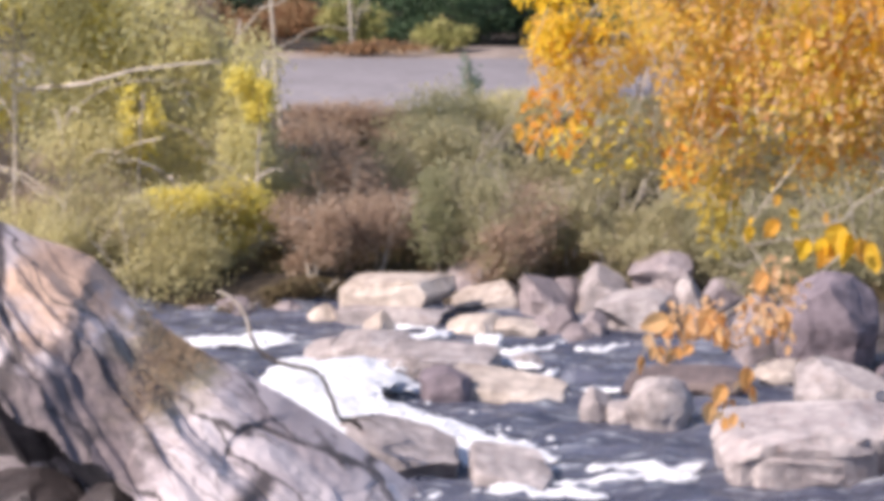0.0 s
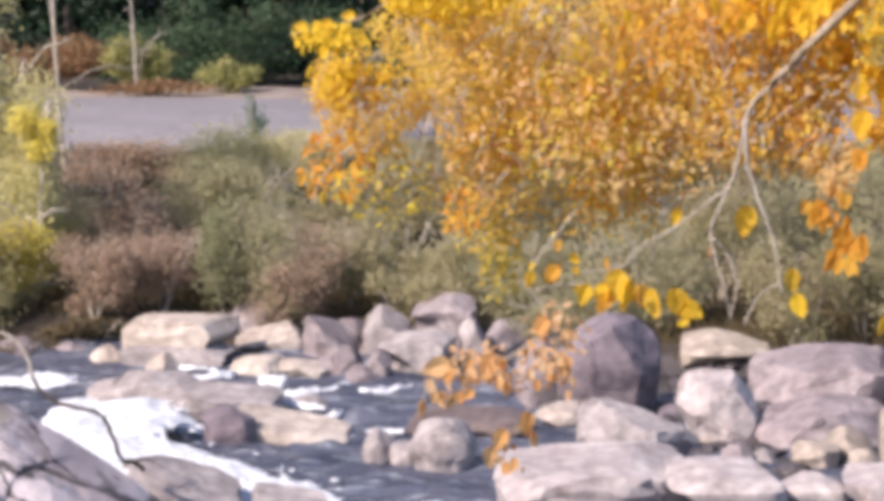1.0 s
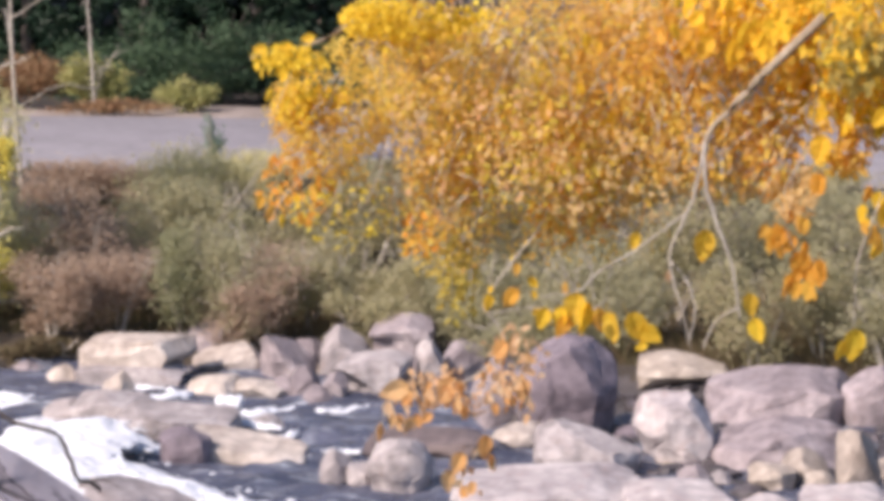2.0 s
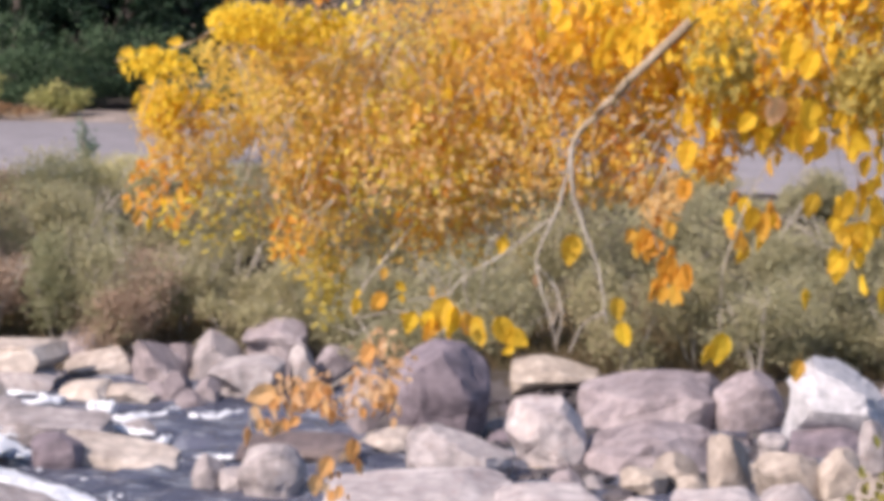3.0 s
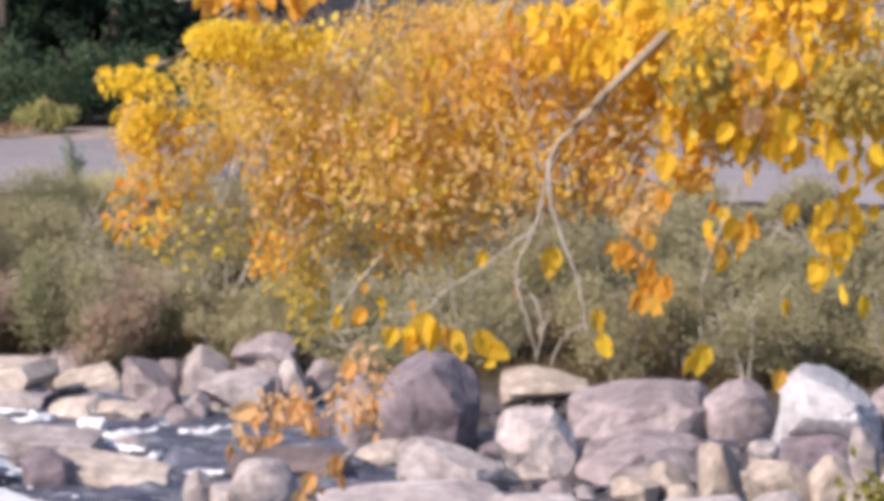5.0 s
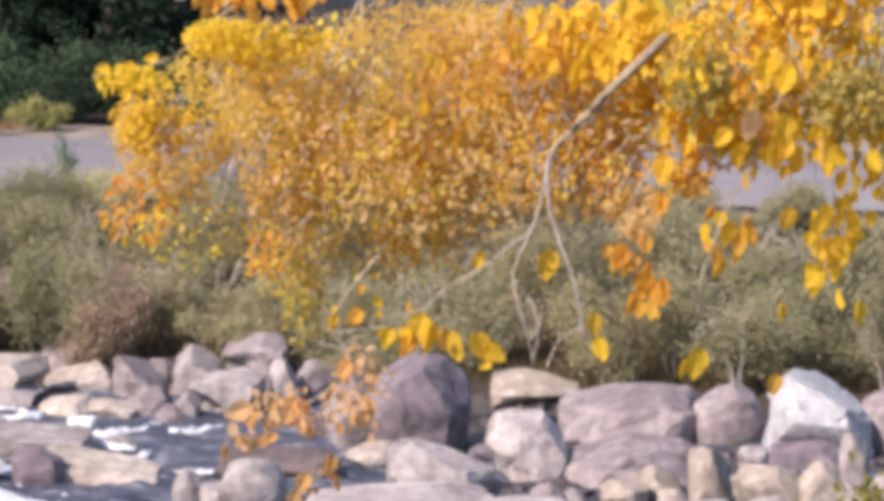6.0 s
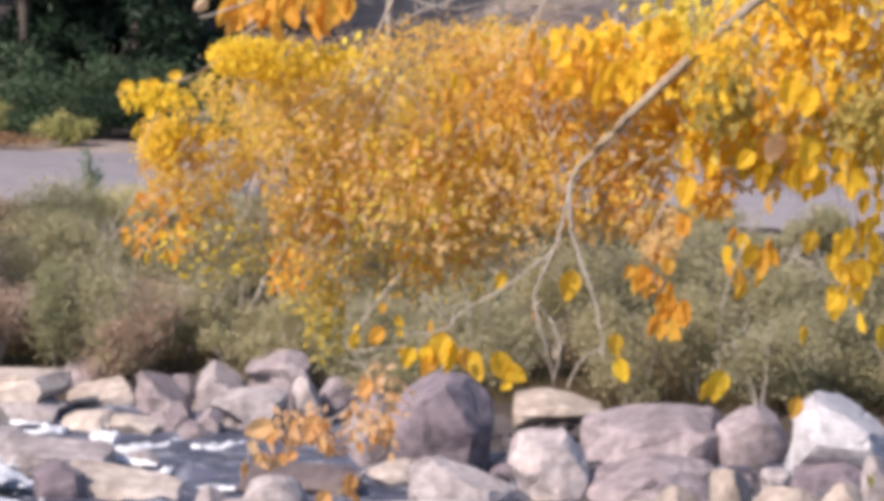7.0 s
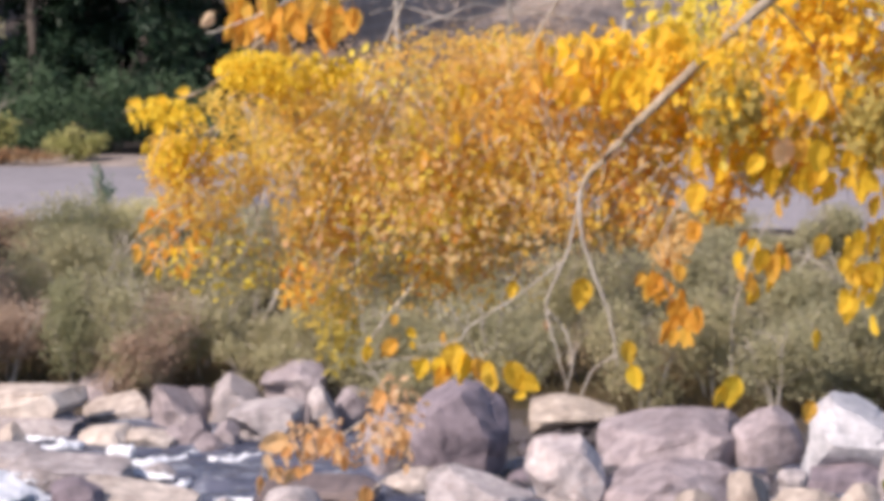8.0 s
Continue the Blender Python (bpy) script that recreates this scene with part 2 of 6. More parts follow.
MAROON = leaf_material("russet_twig_leaf", [(0, (0.32, 0.225, 0.165)), (0.5, (0.43, 0.32, 0.245)), (1, (0.50, 0.41, 0.32))], 0.45)
LIME = leaf_material("yellow_green_leaf", [(0, (0.48, 0.47, 0.29)), (0.3, (0.63, 0.61, 0.40)), (0.7, (0.76, 0.71, 0.37)), (1, (0.72, 0.63, 0.43))], 0.66)
# Needles near black: the shade of the woods is put into their colour.
NEEDLE = leaf_material("shade_dark_needles", [(0, (0.0068, 0.0187, 0.0095)), (0.6, (0.0136, 0.0323, 0.0181)), (1, (0.0272, 0.0459, 0.0247))], 0.15)
RUST = leaf_material("rust_leaf", [(0, (0.194, 0.097, 0.056)), (0.5, (0.299, 0.176, 0.093)), (1, (0.264, 0.211, 0.122))], 0.3)
MOSS = leaf_material("moss_tuft", [(0, (0.17, 0.13, 0.08)), (0.5, (0.30, 0.22, 0.15)), (0.8, (0.36, 0.27, 0.19)), (1, (0.20, 0.19, 0.09))], 0.1)
LEMON = leaf_material("lemon_leaf", [(0, (0.62, 0.56, 0.18)), (0.5, (0.80, 0.70, 0.18)), (1, (0.58, 0.53, 0.24))], 0.55)
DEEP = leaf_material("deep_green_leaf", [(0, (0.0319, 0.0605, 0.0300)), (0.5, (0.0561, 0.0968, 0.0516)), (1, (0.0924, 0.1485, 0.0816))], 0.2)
TEAL = leaf_material("teal_leaf", [(0, (0.10, 0.17, 0.13)), (1, (0.18, 0.25, 0.18))], 0.2)
NEARGREEN = leaf_material("weed_leaf", [(0, (0.14, 0.15, 0.03)), (0.6, (0.24, 0.22, 0.05)), (1, (0.30, 0.24, 0.10))], 0.4)
MUSTARD = leaf_material("mustard_leaf", [(0, (0.600, 0.486, 0.072)), (0.5, (0.766, 0.611, 0.081)), (1, (0.600, 0.538, 0.144))], 0.5)
# Weed tones lowered to put the shade along the bank into the colour.
WEED = leaf_material("bank_weed_shade", [(0, (0.094, 0.070, 0.045)), (0.5, (0.158, 0.119, 0.068)), (0.8, (0.115, 0.105, 0.053)), (1, (0.216, 0.161, 0.098))], 0.3)
GREYBRUSH = leaf_material("grey_brush", [(0, (0.34, 0.28, 0.24)), (0.5, (0.46, 0.39, 0.35)), (1, (0.54, 0.45, 0.36))], 0.5)
VERGE = leaf_material("verge_leaf", [(0, (0.24, 0.26, 0.10)), (0.5, (0.36, 0.36, 0.14)), (1, (0.46, 0.40, 0.19))], 0.45)
BANKGREEN = leaf_material("bank_green_leaf", [(0, (0.18, 0.19, 0.10)), (0.5, (0.28, 0.285, 0.165)), (1, (0.39, 0.37, 0.24))], 0.4)
DUSTY = leaf_material("dusty_leaf", [(0, (0.455, 0.414, 0.231)), (0.5, (0.607, 0.566, 0.323)), (1, (0.718, 0.649, 0.404))], 0.55)
STRAW = leaf_material("dry_grass", [(0, (0.210, 0.150, 0.086)), (0.5, (0.294, 0.218, 0.122)), (1, (0.182, 0.163, 0.072))], 0.3)


def water_material():
    m, nt, b = shader("river_water")
    calm = noise_tex(nt, 0.9, 5, 0.6, (0.55, 1.6, 1))
    streak = noise_tex(nt, 2.6, 8, 0.72, (0.5, 2.2, 1))
    col = ramp(nt, calm, [(0.3, (0.036, 0.041, 0.066)), (0.7, (0.115, 0.123, 0.175))])
    # Pale streaks: foam, plus blue-white highlights painted into the water colour.
    mask = ramp(nt, streak, [(0.52, (0, 0, 0)), (0.68, (0.6, 0.6, 0.6))])
    col = blend(nt, "MIX", mask, col, (0.72, 0.76, 0.82))
    nt.links.new(col, b.inputs["Base Color"])
    b.inputs["Roughness"].default_value = 0.22
    b.inputs["IOR"].default_value = 1.33
    bump(nt, b, streak, 0.7, 0.16)
    return m


def foam_material():
    m, nt, b = shader("white_foam")
    a = noise_tex(nt, 5, 8, 0.7, (0.8, 1.6, 1))
    nt.links.new(ramp(nt, a, [(0.3, (0.46, 0.51, 0.60)), (0.5, (0.72, 0.74, 0.79)), (0.65, (0.85, 0.86, 0.88))]), b.inputs["Base Color"])
    b.inputs["Roughness"].default_value = 0.6
    bump(nt, b, a, 0.9, 0.09)
    return m


WATER, FOAM = water_material(), foam_material()

# ---- mesh helpers ----


def mesh_of(name, verts, faces, material, smooth=False):
    me = bpy.data.meshes.new(name)
    me.from_pydata([tuple(v) for v in verts], [], faces)
    me.materials.append(material)
    if smooth:
        me.polygons.foreach_set("use_smooth", [True] * len(me.polygons))
    me.update()
    return me


def part(name, me, parent, label="", kind=""):
    ob = new(name, me)
    ob.parent = parent
    return tagged(ob, label, "", "", kind)


def tube(name, paths, material, sides=7):
    """One mesh of tapered limbs: each path is a list of (point, radius)."""
    verts, faces = [], []
    for path in paths:
        n0 = len(verts)
        for i, (p, r) in enumerate(path):
            a, b = Vector(path[max(i - 1, 0)][0]), Vector(path[min(i + 1, len(path) - 1)][0])
            d = (b - a).normalized()
            u = d.orthogonal().normalized()
            w = d.cross(u)
            for k in range(sides):
                t = 2 * math.pi * k / sides
                verts.append(Vector(p) + (u * math.cos(t) + w * math.sin(t)) * r)
        for i in range(len(path) - 1):
            for k in range(sides):
                k2 = (k + 1) % sides
                faces.append((n0 + i * sides + k, n0 + i * sides + k2, n0 + (i + 1) * sides + k2, n0 + (i + 1) * sides + k))
        faces.append(tuple(n0 + (len(path) - 1) * sides + k for k in range(sides)))
        faces.append(tuple(n0 + k for k in reversed(range(sides))))
    return mesh_of(name, verts, faces, material, True)


def bend(points, r0, r1, steps=4, wobble=0.0, rng=random):
    """A smooth limb through points, tapering from r0 to r1."""
    pts = [Vector(p) for p in points]
    out = []
    n = (len(pts) - 1) * steps
    for i in range(n + 1):
        s = i / steps
        k = min(int(s), len(pts) - 2)
        f = s - k
        p0, p1, p2, p3 = pts[max(k - 1, 0)], pts[k], pts[k + 1], pts[min(k + 2, len(pts) - 1)]
        q = 0.5 * ((2 * p1) + (p2 - p0) * f + (2 * p0 - 5 * p1 + 4 * p2 - p3) * f * f + (3 * p1 - p0 - 3 * p2 + p3) * f ** 3)
        q += Vector([rng.uniform(-1, 1) * wobble for _ in range(3)])
        out.append((q, r0 + (r1 - r0) * i / n))
    return out


def foliage(name, pts, size, material, rng, hang=0.0, slim=0.6, fold=0.15, face=0.0):
    """Many small folded leaves in one mesh, at the points given (n x 3); face: how far they are swung to SUN_DIR, to
    brighten and even out the crown.
    """
    n = len(pts)
    s = size * rng.uniform(0.6, 1.35, n)[:, None]
    d = rng.normal(size=(n, 3))
    d[:, 2] -= hang
    d /= np.linalg.norm(d, axis=1)[:, None]
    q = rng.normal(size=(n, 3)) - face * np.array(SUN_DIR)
    w = np.cross(d, q)
    w /= np.linalg.norm(w, axis=1)[:, None]
    up = np.cross(d, w)
    v = np.empty((n, 6, 3))
    v[:, 0] = pts
    v[:, 1] = pts + d * s * 0.45 + w * s * slim * 0.5 + up * s * fold
    v[:, 2] = pts + d * s * 0.8 + w * s * slim * 0.32 + up * s * fold * 0.7
    v[:, 3] = pts + d * s
    v[:, 4] = pts + d * s * 0.8 - w * s * slim * 0.32 + up * s * fold * 0.7
    v[:, 5] = pts + d * s * 0.45 - w * s * slim * 0.5 + up * s * fold
    faces = []
    for i in range(n):
        k = 6 * i
        faces += [(k, k + 1, k + 2, k + 3), (k, k + 3, k + 4, k + 5)]
    return mesh_of(name, v.reshape(-1, 3), faces, material)


def lumpy(centre, radii, n, rng, gap=0.0, scale=1.2):
    """Points in a ragged ellipsoid, denser in lumps, with gaps."""
    out = []
    c, r = np.array(centre), np.array(radii)
    while len(out) < n:
        p = rng.uniform(-1, 1, (400, 3))
        for q in p:
            w = c + q * r
            f = noise.fractal(Vector(w) * scale, 1.0, 2.0, 3)
            if np.linalg.norm(q) < 0.82 + 0.45 * f and f > gap - 0.25:
                out.append(w)
                if len(out) == n:
                    break
    return np.array(out)


def clumped(centre, radii, n, rng, k=14, spread=0.42):
    """Points gathered in k overlapping tufts of a crown, so that it has lit lumps and dark gaps."""
    c, r = np.array(centre), np.array(radii)
    d = rng.normal(size=(k, 3))
    d /= np.linalg.norm(d, axis=1)[:, None]
    mid = d * rng.uniform(0.25, 0.8, (k, 1))
    size = rng.uniform(0.6, 1.25, k) * spread
    which = rng.choice(k, n, p=size ** 2 / (size ** 2).sum())
    q = rng.normal(size=(n, 3))
    q /= np.linalg.norm(q, axis=1)[:, None]
    q *= rng.uniform(0.25, 1, (n, 1)) ** 0.5 * (1 + 0.25 * rng.normal(size=(n, 1)))
    return c + (mid[which] + q * size[which][:, None]) * r


# ---- terrain ----


def step(a, b, x):
    t = min(max((x - a) / (b - a), 0), 1)
    return t * t * (3 - 2 * t)


def road_near(x):
    """Where the near edge of the road runs."""
    return 69.2 - 0.4 * 20 * step(-14, 26, x) + 0.06 * max(0, x - 10)


def ground_height(x, y):
    shore = 55.4 - 4.0 * step(-3.5, 2.5, x)
    near = road_near(x)
    if y < 42:
        h = 6.9 * (1 - step(2.5, 31, y)) - 0.7 * step(24, 33, y)
    elif y < near:
        bar = step(-1.6, 0.8, x + 0.25 * (y - 47))
        h = -0.7 + 0.66 * bar
        h = h + (0.35 - h) * step(shore - 1.5, shore + 0.8, y) + 1.6 * step(near - 9.5, near - 0.5, y)
    elif y < 92:
        h = 1.95
    else:
        h = 1.95 + 0.34 * (min(y, 260) - 92) + 0.04 * max(0, y - 260)
    return h + 0.10 * noise.fractal(Vector((x * 0.5, y * 0.5, 0)), 1.0, 2.0, 4) * (0 if near - 0.4 < y < near + 15 else 1)


def build_ground():
    xs = sorted({round(v, 2) for v in [-3000, -1200, -500, -200, -100, -60, -40, -30, -24] + [-20 + 0.4 * i for i in range(81)] + [15, 20, 30, 40, 60, 100, 200, 500, 1200, 3000]})
    ys = sorted({round(v, 2) for v in [-3000, -800, -200, -60, -20, -5] + [0.8 * i for i in range(50)] + [40 + 0.3 * i for i in range(104)]
                 + [71, 74, 78, 82, 84] + [85 + 1.5 * i for i in range(30)] + [140, 170, 200, 300, 600, 1500, 4000]})
    verts = [(x, y, ground_height(x, y)) for y in ys for x in xs]
    w = len(xs)
    faces = [(j * w + i, j * w + i + 1, (j + 1) * w + i + 1, (j + 1) * w + i) for j in range(len(ys) - 1) for i in range(w - 1)]
    me = mesh_of("ground", verts, faces, SOIL, True)
    me.materials.append(GRAVEL)
    me.materials.append(LITTER)
    me.materials.append(DRYLEAVES)
    for p in me.polygons:
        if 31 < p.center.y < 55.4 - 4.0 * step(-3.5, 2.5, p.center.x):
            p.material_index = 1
        elif road_near(p.center.x) + 13 < p.center.y < 86.5:
            p.material_index = 3
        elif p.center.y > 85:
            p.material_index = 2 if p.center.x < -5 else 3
    return tagged(new("ground", me), "river bed, earth banks and wooded hillside", "ground", kind="structure")


build_ground()


def build_road():
    xs = [-400, -120, -60] + [-40 + 2 * i for i in range(41)] + [60, 120, 400]
    rows = [(0.0, 1.985), (0.2, 2.03), (6.5, 2.10), (13.0, 2.03), (13.2, 1.985)]
    verts = [(x, road_near(x) + y + 0.15 * math.sin(x * 0.3) * (1 if k in (0, 4) else 0.6), z) for k, (y, z) in enumerate(rows) for x in xs]
    w = len(xs)
    faces = [(j * w + i, j * w + i + 1, (j + 1) * w + i + 1, (j + 1) * w + i) for j in range(len(rows) - 1) for i in range(w - 1)]
    return tagged(new("road", mesh_of("road", verts, faces, ASPHALT, True)), "sunlit grey asphalt road along the far bank", "road", kind="structure")


build_road()


def build_water():
    xs = [-300, -80, -40, -25] + [-18 + 0.12 * i for i in range(190)] + [8, 15, 40, 120, 300]
    ys = [31.5, 34] + [36 + 0.13 * i for i in range(176)] + [59.2]
    def wave(x, y):
        if not (-18 <= x <= 5 and 36 <= y <= 58.8):
            return 0.0
        return 0.13 * noise.fractal(Vector((x * 0.8, y * 1.3, 3)), 0.8, 2.1, 5) + 0.04 * noise.noise(Vector((x * 2.2, y * 4.5, 1)))
    verts = [(x, y, wave(x, y)) for y in ys for x in xs]
    w = len(xs)
    faces = [(j * w + i, j * w + i + 1, (j + 1) * w + i + 1, (j + 1) * w + i) for j in range(len(ys) - 1) for i in range(w - 1)]
    return tagged(new("water", mesh_of("water", verts, faces, WATER, True)), "dark blue-grey rippling river water", "water", kind="structure")


build_water()

# ---- rocks ----


def rock(x, y, low, w, d, h, yaw, material, label, faces=((110, 0.7, 0.3), (55, 0.75, 0.3), (20, 0.85, 0.5)), sink=0.0, seed=0, rough=0.045, detail=4, box=0.5, name="boulder"):
    """A worn stone w wide, d deep and h high over low, with its foot sunk below. faces: broken faces that fit its
    outline to the camera's view (degrees from the right through up, how far out, how far they turn to the near bank).
    """
    rng = random.Random(seed)
    bm = bmesh.new()
    bmesh.ops.create_icosphere(bm, subdivisions=detail, radius=1.0)
    planes = [(Vector((math.cos(radians(a)), -f, math.sin(radians(a)))).normalized(), r) for a, r, f in faces]
    for _ in range(5):
        n = Vector((rng.gauss(0, 1), rng.gauss(-0.5, 0.8), rng.gauss(0.2, 0.8))).normalized()
        planes.append((n, rng.uniform(0.84, 1.0)))
    off = Vector((rng.uniform(-50, 50), rng.uniform(-50, 50), rng.uniform(-50, 50)))
    for v in bm.verts:
        p = Vector([math.copysign(abs(c) ** box, c) for c in v.co])
        for n, dist in planes:
            over = p.dot(n) - dist - 0.05 * noise.noise(p * 1.3 + off)
            if over > 0:
                p -= n * over * 0.97
        s = noise.fractal(p * 1.5 + off, 0.9, 2.0, 6)
        crack = max(0.0, 1 - abs(noise.noise(p * 0.9 - off)) * 14)
        p *= 1 + rough * s - 0.05 * crack
        v.co = p
    lo = [min(v.co[k] for v in bm.verts) for k in range(3)]
    hi = [max(v.co[k] for v in bm.verts) for k in range(3)]
    for v in bm.verts:
        q = [(v.co[k] - lo[k]) / (hi[k] - lo[k]) for k in range(3)]
        v.co = ((q[0] - 0.5) * w, (q[1] - 0.5) * d, q[2] * h - sink * max(0.0, 1 - q[2] / 0.2))
    me = bpy.data.meshes.new(name)
    bm.to_mesh(me)
    bm.free()
    me.materials.append(material)
    me.polygons.foreach_set("use_smooth", [True] * len(me.polygons))
    me.set_sharp_from_angle(angle=radians(28))
    ob = new(name, me)
    ob.matrix_world = pose(x, y, low, 0, 0, yaw)
    return tagged(ob, label, "rock" if name == "river_rock" else "boulder", "river rocks")


rock(-7.19, 53.60, 0.21, 1.92, 1.00, 0.50, -5, TAN, "pale flat-topped slab of rock at the far waterline", sink=0.86, faces=((112, 0.93, 0.1), (20, 0.88, 0.3), (150, 0.9, 0.2)), box=0.14, rough=0.025, seed=11)
rock(-5.83, 54.60, -0.09, 1.17, 0.80, 0.54, 1, TAN, "pale rock with a sloping sunlit face", sink=0.56, faces=((122, 0.18, 0.35), (0, 0.9, 0), (95, 0.9, 0.2)), box=0.25, rough=0.03, seed=12)
# Shaded side beside the pale rock, darkened by its own grey stone.
rock(-4.78, 54.20, -0.17, 0.96, 0.90, 0.84, -2, GREY, "angular wedge of rock, its shade given by grey stone", sink=0.48, faces=((45, 0.30, 0.2), (175, 0.8, 0.9), (60, 0.5, 0.1)), box=0.3, rough=0.03, seed=19)
rock(-5.78, 52.40, -0.13, 0.90, 0.80, 0.37, 2, TAN, "flat pale rock awash in the river", sink=0.52, faces=((95, 0.7, 0.2), (150, 0.65, 0.4), (30, 0.75, 0.3)), box=0.3, rough=0.03, seed=15)
rock(-5.00, 52.30, -0.11, 0.87, 0.70, 0.32, 2, TAN, "low tapering pale rock awash in the river", sink=0.54, faces=((65, 0.5, 0.2), (130, 0.8, 0.3)), box=0.35, rough=0.03, seed=115)
rock(-7.20, 53.30, 0.03, 1.86, 0.70, 0.31, -8, PALE, "thin shelf of pale rock under the slab", sink=0.68, faces=((88, 0.75, 0.3), (25, 0.7, 0.2)), box=0.3, rough=0.04, seed=14)
rock(-3.85, 54.40, -0.05, 0.91, 0.80, 0.82, -9, PALE, "pale rock with a pointed top", sink=0.60, faces=((52, 0.45, 0.15), (135, 0.62, 0.35), (178, 0.85, 0.2), (90, 0.9, 0.5)), box=0.35, rough=0.03, seed=31)
rock(-3.25, 52.60, 0.01, 1.29, 1.00, 0.59, 6, PALE, "broad pale block of rock on the far shore", sink=0.66, faces=((115, 0.62, 0.25), (70, 0.8, 0.1), (355, 0.85, 0.3), (215, 0.7, 0.3)), box=0.28, rough=0.03, seed=32)
rock(-3.83, 51.90, 0.00, 0.42, 0.40, 0.39, -4, GREY, "small notched grey stone", sink=0.65, faces=((130, 0.6, 0.2), (50, 0.65, 0.3)), rough=0.05, seed=30)
rock(-2.92, 54.60, 0.42, 1.07, 0.80, 0.53, -5, LILAC, "shaded grey-pink slab of rock under the shrubs", sink=1.07, faces=((125, 0.5, 0.3), (45, 0.7, 0.3)), box=0.45, rough=0.03, seed=34)
rock(-2.35, 53.00, 0.03, 0.50, 0.60, 0.71, 9, PALE, "upright pale rock with a pointed crown", sink=0.68, faces=((40, 0.55, 0.2), (140, 0.62, 0.3), (180, 0.9, 0)), box=0.4, rough=0.03, seed=33)
rock(-1.85, 53.60, 0.03, 0.73, 0.70, 0.63, -1, GREY, "grey rock behind the hanging leaves", sink=0.68, faces=((60, 0.6, 0.2), (130, 0.7, 0.3)), rough=0.05, seed=35)
rock(-1.21, 49.60, -0.16, 0.81, 0.90, 1.18, 6, GREY, "grey-pink rock beside the tall boulder", sink=0.49, faces=((125, 0.6, 0.3), (60, 0.7, 0.2), (180, 0.85, 0.4)), box=0.5, rough=0.04, seed=36)
rock(-0.20, 48.60, -0.08, 1.54, 1.30, 1.55, -0, MAUVE, "tall rounded mauve-grey boulder", sink=0.57, faces=((42, 0.80, 0.3), (128, 0.76, 0.15), (80, 0.93, 0.1), (20, 0.92, 0.6), (200, 0.85, 1.0)), box=0.62, rough=0.035, detail=5, seed=41)
rock(-0.83, 47.80, -0.10, 0.89, 0.70, 0.40, 3, TAN, "flat pale stone with dark undercut edges", sink=0.55, faces=((92, 0.7, 0.3), (30, 0.7, 0.3), (230, 0.6, 0.2), (310, 0.6, 0.2)), box=0.5, rough=0.03, seed=54, name="river_rock")
rock(-0.22, 47.60, 0.13, 0.40, 0.35, 0.28, -6, PALE, "small pointed pale stone", sink=0.78, faces=((50, 0.5, 0.2), (140, 0.55, 0.2)), rough=0.05, seed=55, name="river_rock")
rock(0.11, 45.60, -0.10, 1.49, 1.10, 0.79, 2, PALE, "pale pinkish boulder sloping to the water edge", sink=0.55, faces=((60, 0.42, 0.2), (118, 0.72, 0.6), (20, 0.8, 0.5)), box=0.4, rough=0.04, detail=5, seed=56)
rock(-0.37, 41.60, 0.14, 2.45, 2.20, 0.59, 7, WHITISH, "wide pale flat boulder in the shallows", sink=0.79, faces=((112, 0.58, 0.2), (85, 0.8, 0.5), (50, 0.8, 0.4)), box=0.4, rough=0.04, detail=5, seed=161)
rock(1.62, 52.00, 0.05, 1.43, 1.20, 0.66, 0, BUFF, "flat-backed grey rock against the shrubs", sink=0.70, faces=((68, 0.55, 0.2), (120, 0.72, 0.4), (285, 0.6, 0.7)), box=0.45, rough=0.03, seed=71)
rock(1.32, 46.60, -0.05, 1.11, 1.10, 1.00, 4, WHITISH, "smooth whitish boulder with pink stains", sink=0.15, faces=((100, 0.8, 0.2), (155, 0.7, 0.4), (35, 0.85, 0.4), (205, 0.75, 0.2)), box=0.5, rough=0.03, detail=5, seed=72)
rock(3.07, 49.90, -0.36, 2.31, 1.90, 1.11, 3, LILAC, "large domed grey boulder", sink=0.15, faces=((112, 0.62, 0.25), (85, 0.82, 0.1), (60, 0.88, 0.3), (145, 0.7, 0.5)), box=0.5, rough=0.04, detail=5, seed=73)
rock(2.70, 46.20, -0.31, 1.97, 1.30, 0.96, -8, LILAC, "broad grey boulder leaning on the large dome", sink=0.15, faces=((125, 0.52, 0.3), (70, 0.7, 0.2), (165, 0.75, 0.6), (30, 0.7, 0.6)), box=0.45, rough=0.04, detail=5, seed=74)
rock(4.43, 49.40, -0.19, 1.06, 0.90, 1.10, 5, LILAC, "rounded brownish grey boulder", sink=0.15, faces=((120, 0.75, 0.2), (60, 0.82, 0.2), (20, 0.85, 0.5)), box=0.6, rough=0.04, seed=75)
rock(5.64, 48.40, -0.29, 1.66, 1.50, 1.57, 2, WHITE, "bright white angular boulder with a dark underside", sink=0.15, faces=((58, 0.50, 0.15), (128, 0.92, 0.25), (182, 0.90, 0.2), (258, 0.55, 1.0), (20, 0.7, 0.6), (90, 0.62, 1.2)), box=0.30, rough=0.025, detail=5, seed=76)
rock(5.86, 46.00, -0.16, 0.44, 0.50, 0.91, -4, PALE, "upright pale rock beside the white boulder", sink=0.15, faces=((60, 0.7, 0.2), (140, 0.7, 0.3)), box=0.5, rough=0.04, seed=77)
rock(3.03, 44.90, 0.03, 0.67, 0.60, 0.43, -8, BUFF, "triangular tan stone on the bar", sink=0.18, faces=((45, 0.42, 0.3), (140, 0.45, 0.4)), box=0.5, rough=0.04, seed=81, name="river_rock")
